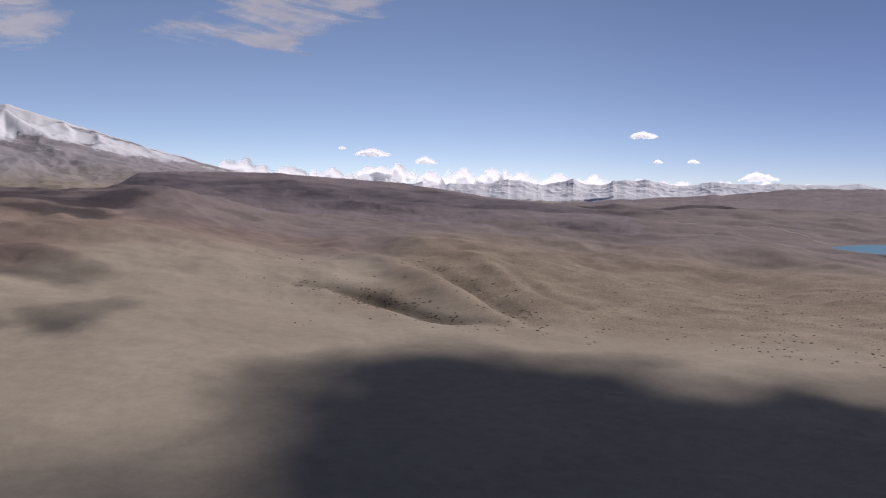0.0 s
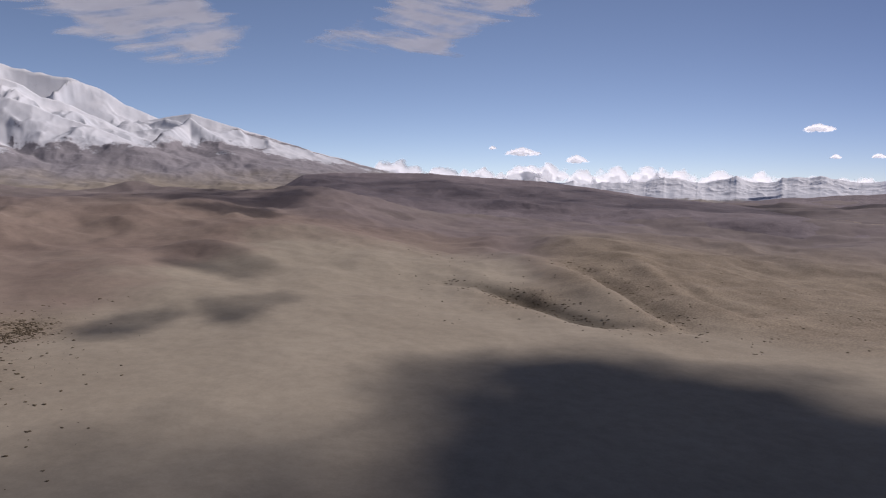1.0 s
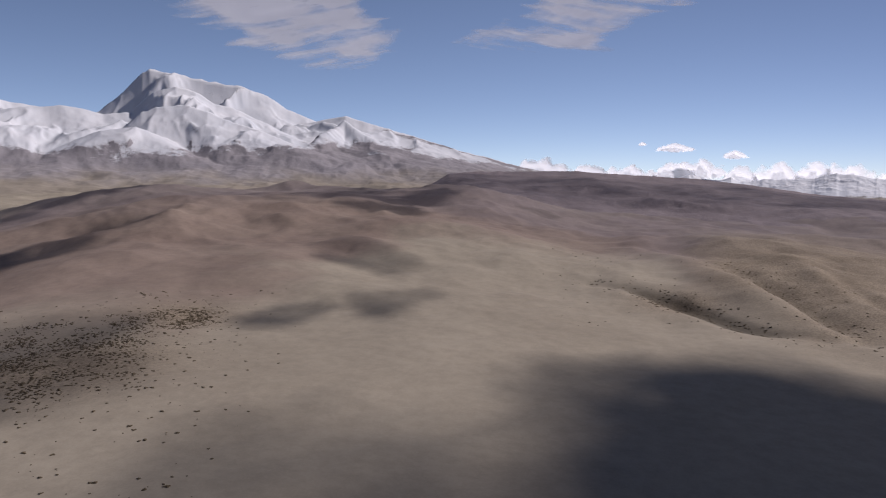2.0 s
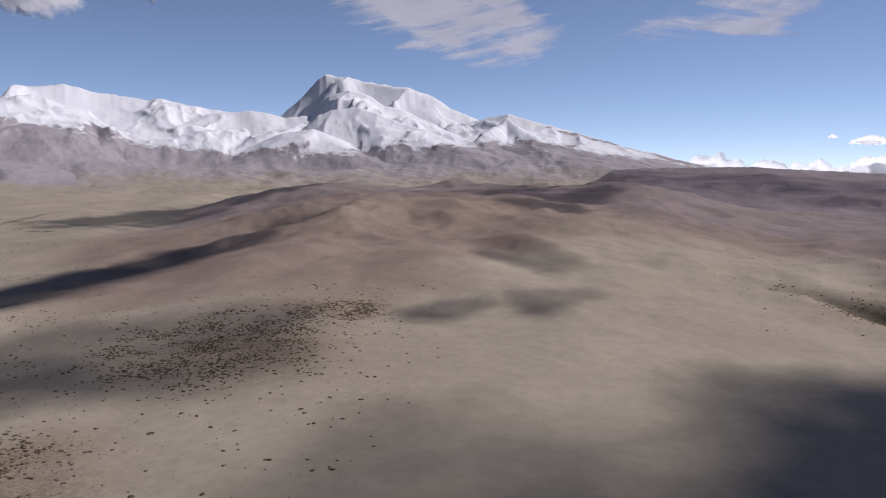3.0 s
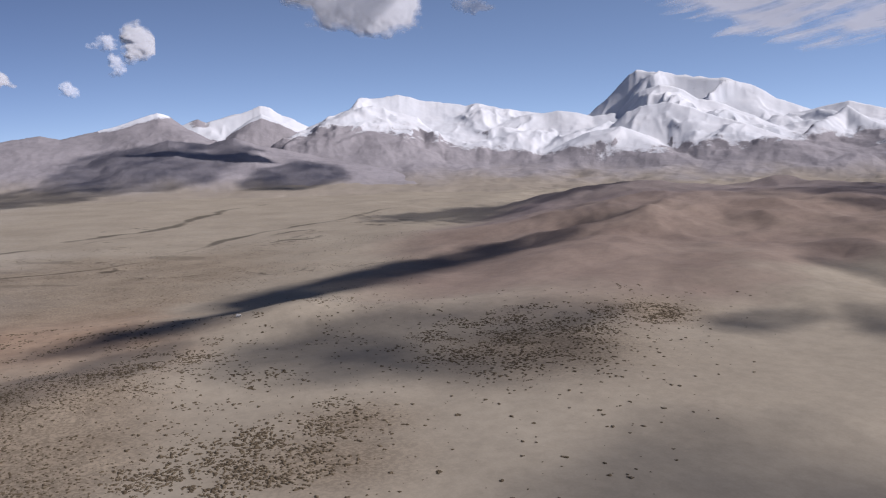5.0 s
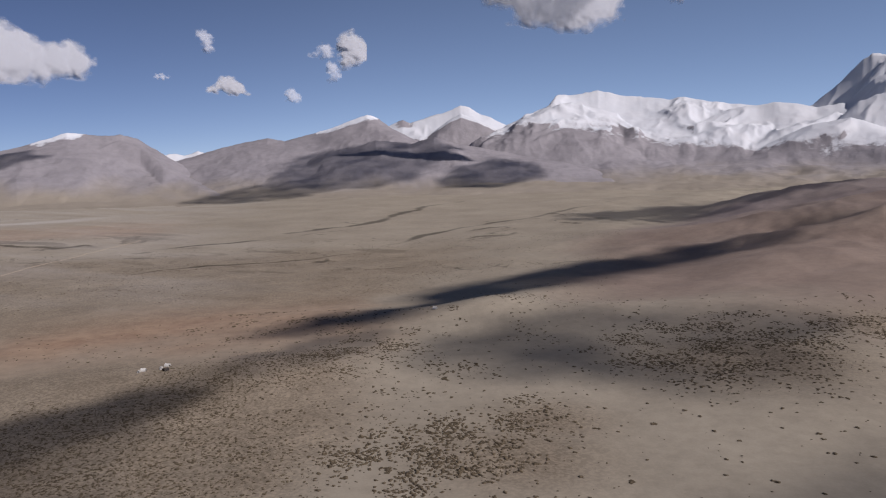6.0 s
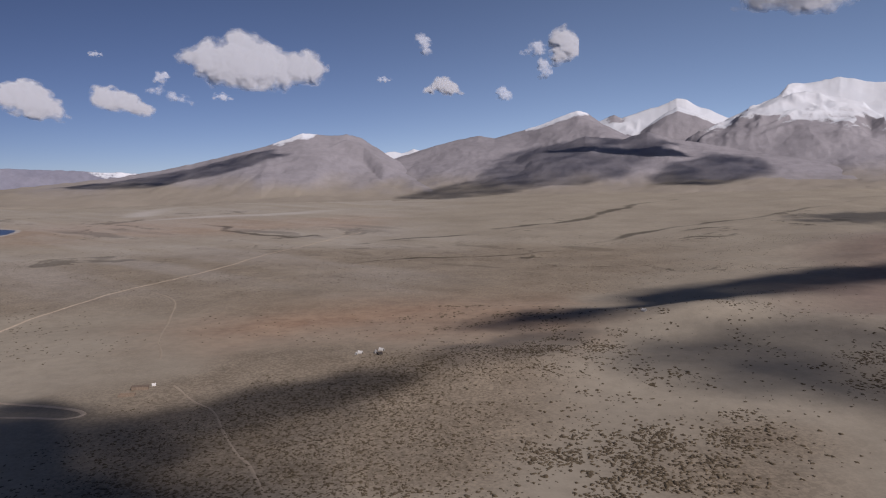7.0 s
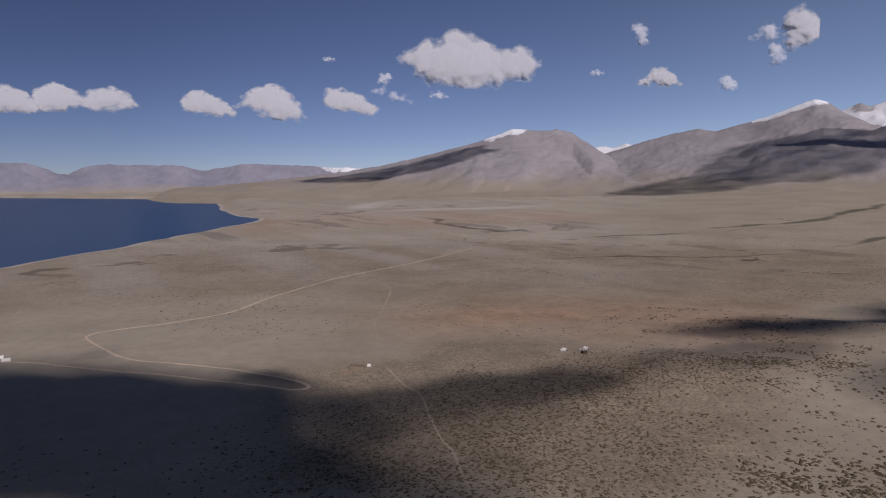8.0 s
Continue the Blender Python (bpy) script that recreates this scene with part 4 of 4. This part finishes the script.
def ridge_tent(x, y, turn, long, wide, high, label, cloth=None):
    t = stand("tent", x, y, turn)
    cloth = cloth or CANVAS
    bm = bmesh.new()
    rows = []
    for i in range(9):
        u = i / 8
        sag = 0.12 * math.sin(math.pi * u)
        ridge = high - sag
        rows.append([bm.verts.new(((u - 0.5) * long, s * wide / 2 * k, h)) for s, k, h in
                     ((-1, 1.0, 0), (-1, 0.9, high * 0.42), (-1, 0.45, high * 0.74), (1, 0.0, ridge), (1, 0.45, high * 0.74), (1, 0.9, high * 0.42), (1, 1.0, 0))])
    for a, b in zip(rows, rows[1:]):
        for k in range(6):
            bm.faces.new((a[k], b[k], b[k + 1], a[k + 1]))
    part("canvas_roof", bm, cloth, t)
    for side in (-1, 1):
        bm = bmesh.new()
        xe = side * (long / 2 - 0.03)
        vs = [bm.verts.new((xe, k * wide / 2 * 0.98, h)) for k, h in ((-1, 0), (-0.88, high * 0.42), (-0.44, high * 0.73), (0, high * 0.98), (0.44, high * 0.73), (0.88, high * 0.42), (1, 0))]
        bm.faces.new(vs)
        bmesh.ops.solidify(bm, geom=bm.faces[:], thickness=0.03)
        part("end_wall", bm, cloth, t)
    bm = bmesh.new()
    box(bm, 0.05, wide * 0.24, high * 0.62, (long / 2 + 0.01, 0, 0))
    part("door_flap", bm, DARKCLOTH, t, "dark open door flap")
    for sx, sy in itertools.product((-1, 1), (-1, 1)):
        bm = bmesh.new()
        a, b = Vector((sx * long * 0.45, sy * wide * 0.42, high * 0.5)), Vector((sx * long * 0.55, sy * wide * 0.85, 0))
        m = Matrix.Translation((a + b) / 2) @ (b - a).to_track_quat("Z", "Y").to_matrix().to_4x4()
        bmesh.ops.create_cone(bm, cap_ends=True, segments=5, radius1=0.03, radius2=0.03, depth=(b - a).length, matrix=m)
        part("guy_rope", bm, ROPE, t)
    return tagged(t, label, "tent", "camp tents")


def mud_house(x, y, turn, long, wide, high, label):
    h = stand("mud_house", x, y, turn)
    bm = bmesh.new()
    box(bm, long, wide, high)
    bmesh.ops.bevel(bm, geom=bm.edges[:], offset=0.08, segments=2, affect="EDGES")
    part("wall", bm, MUDBRICK, h)
    bm = bmesh.new()
    box(bm, long + 0.4, wide + 0.4, 0.22, (0, 0, high))
    part("flat_roof", bm, EARTH, h, "flat earth roof")
    bm = bmesh.new()
    box(bm, 0.8, 0.08, 1.7, (long * 0.2, wide / 2 + 0.03, 0))
    part("door", bm, DARKCLOTH, h)
    bm = bmesh.new()
    box(bm, 0.7, 0.08, 0.6, (-long * 0.2, wide / 2 + 0.03, 0.9))
    part("window", bm, DARKCLOTH, h)
    return tagged(h, label, "house")


def stone_pen(x, y, turn, long, wide, label):
    w = stand("animal_pen", x, y, turn)
    for cx_, cy_, sx, sy in ((0, wide / 2, long, 0.5), (0, -wide / 2, long, 0.5), (long / 2 - 0.25, 0, 0.5, wide - 0.5), (-long / 2 + 0.25, 0, 0.5, wide - 0.5)):
        bm = bmesh.new()
        box(bm, sx, sy, 1.0, (cx_, cy_, 0))
        bmesh.ops.subdivide_edges(bm, edges=bm.edges[:], cuts=4, use_grid_fill=True)
        for v in bm.verts:
            v.co += Vector((random.uniform(-0.06, 0.06), random.uniform(-0.06, 0.06), random.uniform(-0.08, 0.08) if v.co.z > 0.1 else 0))
        part("pen_wall", bm, MUDBRICK, w)
    return tagged(w, label, "animal pen")


ridge_tent(-533, 127, 40, 3.4, 2.7, 2.2, "white canvas tent alone beside a dark slope")
ridge_tent(-372, -167, 115, 2.1, 1.8, 1.6, "small white tent beside a low mud house")
mud_house(-365, -171, 105, 8.5, 2.8, 1.9, "low long mud-brick herder's house with dark roof")
stone_pen(-353, -172, 105, 8.0, 4.0, "low stone animal pen beside the house")
ridge_tent(-441, -54, 60, 3.2, 2.6, 2.0, "white canvas tent in a small herders' camp")
ridge_tent(-433, -56, 20, 2.9, 2.4, 2.0, "white canvas tent in a small herders' camp")
ridge_tent(-428, -53, 130, 2.9, 2.4, 1.9, "dark yak-hair tent in a small herders' camp", DARKCLOTH)
ridge_tent(-434, -66, 75, 2.9, 2.2, 1.9, "white tent pitched apart from the camp")
ridge_tent(-431, -68, 10, 2.1, 1.8, 1.5, "small white tent pitched apart from the camp")
ridge_tent(-305, -372, 150, 4.8, 2.6, 2.0, "long white tent beside the dirt road")
ridge_tent(-309, -382, 140, 4.0, 2.4, 1.9, "long white tent beside the dirt road")


# ---- clouds ----
def cumulus(bearing, rise, wide, tall, label, roof, floor, seed=1, reach=4300, soft=False, core=None):
    """A fair-weather cloud: a heap of round billows between a roof and a floor line, thinning to nothing all round.
    wide, tall: degrees; roof, floor: heights at even steps across it, 0 to 1."""
    core = core or (CLOUD_EDGE if soft else CLOUD)
    W, T = reach * radians(wide), reach * radians(tall)
    bx, by = polar(bearing, reach)
    n = int(np.clip(wide * 24, 44, 300))
    m = int(np.clip(tall * 34, 36, 150))
    X, Z = np.meshgrid(np.linspace(-0.6, 0.6, n) * W, np.linspace(-0.68, 0.68, m) * T)
    dice = np.random.default_rng(seed * 7 + 1)
    thick, inside = np.zeros(X.shape), np.full(X.shape, -T)
    wx = X + 0.05 * T * fbm(X / (0.22 * T), Z / (0.22 * T), 4, seed + 3)
    wz = Z + 0.05 * T * fbm(X / (0.22 * T) + 9, Z / (0.22 * T), 4, seed + 4)
    count = int(34 + 40 * wide / max(tall, 0.5))
    for k in range(min(count, 190)):
        u = dice.uniform(0.0, 1.0)
        top = (np.interp(u, np.linspace(0, 1, len(roof)), roof) - 0.5) * T
        low = (np.interp(u, np.linspace(0, 1, len(floor)), floor) - 0.5) * T
        span = max(top - low, 0.08 * T)
        r = span * dice.uniform(0.2, 0.52) if k % 3 else span * dice.uniform(0.1, 0.22)
        h = dice.uniform(low + 0.75 * r, max(top - r, low + 0.8 * r)) if k % 3 else top - r
        far_out = max(0.54 * W - r, 0.0)
        gap = np.hypot(wx - min(max((u - 0.5) * W, -far_out), far_out), wz - h)
        inside = np.maximum(inside, r - gap)
        thick = np.maximum(thick, np.sqrt(np.clip(r * r - gap * gap, 0, None)) + 0.25 * span * step(0.0, 0.8, 1 - gap / r))
    for _ in range(4):
        for axis in (0, 1):
            inside = (np.roll(inside, 1, axis) + 2 * inside + np.roll(inside, -1, axis)) / 4
            thick = (np.roll(thick, 1, axis) + 2 * thick + np.roll(thick, -1, axis)) / 4
    fray = fbm(X / (0.3 * T), Z / (0.22 * T), 5, seed + 70)
    veil = np.clip((0.3 + 0.5 * inside / (0.13 * T) if not soft else 0.22 + 0.36 * inside / (0.2 * T)) + 0.3 * fray * step(-0.12 * T, 0.02 * T, inside), -0.6, 1.3)
    rim = step(1.18, 1.02, np.abs(X / W * 2)) * step(1.32, 1.12, np.abs(Z / T * 2))
    veil = veil * rim - 0.6 * (1 - rim)
    cloud = new("cloud")
    cloud.matrix_world = Matrix.Translation((float(bx), float(by), 115 + reach * math.tan(radians(rise)))) @ Matrix.Rotation(radians(bearing), 4, "Z")
    for name, side in (("sunlit_side", -1), ("rear_side", 1)):
        me = grid_mesh(name, X[:, ::-side], side * ((0.08 if core is CLOUD_BACKLIT else 0.34 if bearing > 72 else 0.12) * thick[:, ::-side] + 2), Z[:, ::-side], core, (("veil", veil[:, ::-side] - (0.8 if side > 0 else 0)),))
        ob = tagged(new(name, me), kind="stuff")
        ob.parent = cloud
    return tagged(cloud, label, "cloud", "fair-weather clouds")


HEAP, FLAT = (0.15, 0.6, 0.9, 1.0, 0.8, 0.55, 0.15), (0.12, 0.05, 0.0, 0.0, 0.0, 0.05, 0.1)
RAG, RAG_LOW = (0.4, 0.9, 0.7, 1.0, 0.6, 0.7, 0.3), (0.3, 0.1, 0.2, 0.0, 0.1, 0.25, 0.2)
PUFFY = "white sunlit cumulus cloud with a soft ragged edge"
WISP = "small thin wisp of white cloud"
for k, (b, e, w, t, name, roof, floor, soft, reach) in enumerate((
        (108.0, 9.39, 13.3, 4.38, PUFFY, (0.52, 0.7, 0.85, 1.0, 0.86, 0.66, 0.74, 0.46, 0.2), (0.5, 0.34, 0.05, 0.02, 0.0, 0.05, 0.14, 0.18, 0.2), False, 4800),
        (141.9, 5.24, 5.0, 1.82, PUFFY, (0.4, 0.8, 0.95, 1.0, 0.85, 0.5, 0.15), (0.0, 0.0, 0.0, 0.0, 0.0, 0.02, 0.05), False, 4800),
        (137.1, 5.56, 7.2, 2.06, PUFFY, (0.1, 0.75, 1.0, 0.78, 0.66, 0.92, 0.95, 0.75, 0.35), (0.0, 0.0, 0.03, 0.05, 0.08, 0.1, 0.12, 0.18, 0.25), False, 4800),
        (128.6, 5.55, 4.1, 1.94, PUFFY, (0.6, 0.95, 0.97, 0.75, 0.5, 0.15), (0.3, 0.1, 0.08, 0.05, 0.0, 0.0), False, 4800),
        (124.1, 5.77, 5.8, 2.72, PUFFY, (0.3, 0.6, 0.85, 0.97, 1.0, 0.8, 0.5, 0.1), (0.25, 0.28, 0.24, 0.15, 0.1, 0.02, 0.0, 0.0), False, 4800),
        (117.8, 5.97, 4.6, 2.32, PUFFY, (0.6, 0.97, 0.95, 0.8, 0.72, 0.48, 0.1), (0.5, 0.2, 0.2, 0.18, 0.08, 0.0, 0.0), False, 4800),
        (93.6, 7.71, 3.7, 1.54, PUFFY, (0.25, 0.5, 1.0, 0.9, 0.4, 0.15), (0.15, 0.1, 0.1, 0.1, 0.05, 0.0), False, 4800),
        (115.1, 7.86, 1.3, 1.00, WISP, HEAP, FLAT, True, 4800),
        (114.4, 6.58, 3.7, 1.58, WISP, (0.6, 0.97, 0.75, 0.5, 0.25), (0.5, 0.35, 0.2, 0.02, 0.0), True, 4800),
        (95.2, 10.93, 1.5, 1.72, WISP, (0.9, 1.0, 0.8, 0.5), (0.5, 0.3, 0.0, 0.0), True, 4800),
        (98.3, 8.21, 1.4, 0.59, WISP, RAG, RAG_LOW, True, 4800),
        (119.5, 9.16, 1.1, 0.51, WISP, RAG, RAG_LOW, True, 4800),
        (110.8, 6.57, 1.6, 0.79, WISP, RAG, RAG_LOW, True, 4800),
        (88.8, 7.14, 1.3, 1.22, WISP, HEAP, FLAT, True, 4800),
        (84.2, 10.9, 2.3, 3.3, PUFFY, (0.1, 0.45, 0.6, 1.0, 0.7, 0.65, 0.3), (0.05, 0.02, 0.0, 0.05, 0.1, 0.2, 0.28), False, 4800),
        (86.6, 10.5, 2.2, 1.5, WISP, (0.3, 0.6, 0.9, 1.0, 0.7), (0.2, 0.2, 0.3, 0.0, 0.2), True, 4800),
        (85.6, 9.0, 1.2, 1.7, WISP, (0.8, 1.0, 0.8, 0.5), (0.6, 0.3, 0.0, 0.0), True, 4800),
        (68.6, 14.5, 11.4, 5.4, PUFFY, (0.7, 0.9, 1.0, 1.0, 0.9, 0.8, 0.5), (0.5, 0.3, 0.18, 0.12, 0.02, 0.0, 0.15), False, 3000),
        (58.6, 14.2, 3.6, 2.0, WISP, RAG, RAG_LOW, True, 3000))):
    cumulus(b, e, w, t, name, roof, floor, seed=k + 3, soft=soft, reach=reach)
for k, (b, e, w, t) in enumerate((
        (5.7, 3.12, 3.4, 0.67),
        (-15.8, 4.49, 2.4, 0.64),
        (1.4, 2.52, 2.0, 0.68),
        (8.1, 3.45, 0.7, 0.31),
        (-16.9, 2.42, 0.8, 0.34),
        (-19.5, 2.40, 1.0, 0.34),
        (-24.1, 1.24, 3.0, 0.75))):
    cumulus(b, e, w, t, "small flat white cloud above the far range", HEAP, FLAT, seed=k + 40, reach=4700, core=CLOUD_BACKLIT)
for k, (b, e, w, t) in enumerate((
        (15.6, 1.83, 4.2, 1.49),
        (12.1, 1.29, 3.9, 1.47),
        (8.8, 1.17, 4.5, 1.45),
        (5.7, 1.29, 3.6, 1.63),
        (3.6, 1.46, 3.5, 1.68),
        (0.9, 0.82, 3.2, 1.74),
        (-1.7, 0.97, 3.8, 2.01),
        (-4.0, 0.89, 3.0, 2.01),
        (-6.2, 0.90, 3.6, 2.18),
        (-9.4, 0.67, 4.2, 1.76),
        (-12.2, 0.61, 3.9, 1.69),
        (-15.5, 0.41, 4.3, 1.41),
        (-18.8, 0.34, 4.1, 1.39),
        (-21.8, 0.30, 3.6, 1.27),
        (-24.6, 0.36, 3.4, 1.16),
        (-27.5, 0.31, 3.2, 0.77))):
    cumulus(b, e, w, t, "white cumulus lying along the far snowy range", HEAP if k % 2 else RAG, FLAT, seed=k + 60, reach=4900 - 8 * (k % 4), core=CLOUD_BACKLIT)


def cirrus(label, outline, level, seed, turn):
    """A thin high sheet of ice cloud, streaked along the wind. outline: bearing and rise of its corners."""
    bs, es = [p[0] for p in outline], [p[1] for p in outline]
    A, E = np.meshgrid(np.arange(min(bs) - 2, max(bs) + 2, 0.12), np.arange(min(es) - 0.6, max(es) + 0.8, 0.05))
    D = (level - 115) / np.tan(np.radians(E))
    x, y = polar(A, D)
    inside = -outline_distance(A, E * 2.2, [(b, e * 2.2) for b, e in outline])
    t = radians(turn)
    u, v = A * math.cos(t) + E * 2.5 * math.sin(t), -A * math.sin(t) + E * 2.5 * math.cos(t)
    streak = fbm(u / 5, v / 0.9, 4, seed) * 0.5 + fbm(u / 2.6, v / 2.2, 5, seed + 9) * 0.5
    density = np.clip(0.26 + inside * 0.24, -0.6, 0.75) + 0.46 * streak
    me = grid_mesh("cirrus", x, y, level + 6 * fbm(x / 200, y / 200, 3, seed), CIRRUS, (("veil", density),))
    return tagged(new("cirrus", me), label, "cloud")


cirrus("thin white cirrus sheet with combed streaky edge", [(47.5, 15.2), (41, 11.8), (34.5, 9.6), (30, 9.9), (27.3, 10.9), (29, 13.0), (31.5, 15.5), (36, 17), (44, 17)], 520, 401, -26)
cirrus("thin white cirrus veil with bright lower edge", [(22.4, 11.6), (18, 11.2), (14, 10.4), (12, 10.6), (9.5, 12.2), (4, 14.6), (4, 17), (16, 17), (17, 13.2), (22, 12.2)], 520, 431, 24)


def shade_cloud(outline, soft, weight=1.0, level=700, seed=1):
    """A broad flat cloud far overhead whose shadow falls within an outline on the ground. soft: metres over which it thins out."""
    lit = []
    for p in outline:
        z = p[2] if len(p) > 2 else float(ground_height(p[0], p[1]))
        lit.append((p[0] + SUN_WAY.x / SUN_WAY.z * (level - z), p[1] + SUN_WAY.y / SUN_WAY.z * (level - z)))
    outline = lit
    xs, ys = [p[0] for p in outline], [p[1] for p in outline]
    cx, cy = sum(xs) / len(xs), sum(ys) / len(ys)
    at = Vector((cx, cy, level))
    soft = soft * 2.0
    pad = soft * 1.5
    cell = max(4.0, (max(xs) - min(xs) + max(ys) - min(ys)) / 150)
    x, y = np.meshgrid(np.arange(min(xs) - pad, max(xs) + pad, cell), np.arange(min(ys) - pad, max(ys) + pad, cell))
    inside = -outline_distance(x, y, outline)
    wob = fbm(x / (soft * 1.3), y / (soft * 1.3), 5, seed + 500)
    density = np.minimum(0.5 + 0.5 * inside / soft + 0.16 * wob, weight)
    z = np.clip(inside, 0, 40) * 0.3 + 1.5 * wob
    me = grid_mesh("cloud", x - cx, y - cy, z, CLOUD_VEIL, (("veil", density),))
    ob = new("cloud", me)
    ob.matrix_world = Matrix.Translation(at)
    return tagged(ob, "broad flat grey-white cloud high over the plain", "cloud", "clouds overhead")


def oval(bearing, distance, a, b, turn):
    cx, cy = polar(bearing, distance)
    t = radians(turn)
    return [(float(cx) + a * math.cos(k / 6 * math.pi) * math.cos(t) - b * math.sin(k / 6 * math.pi) * math.sin(t),
             float(cy) + a * math.cos(k / 6 * math.pi) * math.sin(t) + b * math.sin(k / 6 * math.pi) * math.cos(t)) for k in range(12)]


shade_cloud([(-85, 344), (-78, 392), (-65, 437), (-23, 450), (38, 471), (66, 456), (101, 447), (130, 443), (142, 413), (160, 399), (211, 418), (253, 406), (330, 402), (420, 300), (168, 100), (-50, 150), (-66, 258), (-76, 302)], 38, 1.2, seed=1)
shade_cloud([(-190, 240), (-148, 270), (-122, 286), (-103, 310), (-92, 355), (-74, 400), (-24, 352), (-10, 150), (-137, 150), (-185, 190)], 46, 0.5, seed=2)
shade_cloud([(-279, -369), (-296, -365), (-318, -325), (-329, -261), (-330, -215), (-312, -165), (-304, -149), (-284, -120), (-262, -97), (-240, -77), (-212, -56), (-150, -100), (-80, -300), (-160, -420)], 24, 1.2, seed=3)
shade_cloud([(-312, -160), (-337, -128), (-362, -96), (-392, -57), (-416, -21), (-476, 31), (-505, 75), (-472, 71), (-408, 15), (-372, -40), (-330, -82), (-300, -105), (-270, -115)], 15, 0.46, seed=4)
shade_cloud([(-302, -157), (-313, -149), (-337, -113), (-360, -94), (-377, -70), (-376, -44), (-335, -56), (-303, -70), (-251, -62), (-219, -55), (-226, -114)], 18, 0.48, seed=5)
shade_cloud([(-515, -30), (-551, 15), (-585, 94), (-672, 161), (-725, 255), (-785, 366), (-836, 490), (-800, 560), (-720, 520), (-690, 421), (-640, 314), (-598, 218), (-535, 141), (-530, 80), (-515, 20)], 22, 0.76, seed=6)
shade_cloud([(-836, 490), (-820, 551), (-795, 612), (-800, 690), (-745, 690), (-700, 561), (-757, 496)], 26, 0.6, seed=7)
shade_cloud([(-454, 125), (-480, 175), (-478, 235), (-466, 290), (-448, 345), (-392, 342), (-295, 261), (-312, 225), (-354, 193), (-401, 165)], 42, 0.56, seed=8)
shade_cloud([(-322, 395), (-338, 429), (-319, 478), (-300, 462), (-298, 405)], 18, 0.56, seed=9)
shade_cloud([(-266, 455), (-288, 501), (-264, 562), (-248, 540), (-243, 455)], 18, 0.5, seed=10)
shade_cloud([(-454, 677), (-425, 738), (-335, 682), (-330, 628), (-406, 643)], 22, 0.46, seed=11)
shade_cloud([(-339, -236), (-338, -193), (-329, -176), (-318, -182), (-320, -220)], 7, 0.9, seed=13)
shade_cloud(oval(8, 2150, 800, 280, 5), 200, 0.45, 1300, seed=14)
shade_cloud(oval(-18, 2900, 650, 220, -15), 160, 0.55, 1300, seed=15)
shade_cloud([(-2900, -330, 58), (-3200, -190, 109), (-3280, -20, 140), (-3560, 60, 237), (-3700, 248, 320), (-3660, 480, 345), (-3560, 690, 330), (-3383, 840, 303), (-3173, 682, 209), (-3047, 544, 137), (-3000, 296, 115), (-2800, 50, 75), (-2720, -168, 57)], 50, 0.56, 1300, seed=16)
shade_cloud([(-3005, 696, 137), (-3122, 812, 195), (-3231, 1000, 245), (-3142, 1183, 222), (-2886, 1113, 149), (-2773, 839, 108), (-2895, 707, 112)], 45, 0.6, 1300, seed=17)
# unseen cloud added to darken the cap mountain's left slope
shade_cloud([(-3130, -1995, 88), (-3419, -1738, 141), (-3574, -1408, 220), (-3610, -1147, 285), (-3469, -1026, 255), (-3298, -1207, 178), (-3247, -1398, 132), (-3085, -1567, 92)], 40, 0.6, 1300, seed=18)
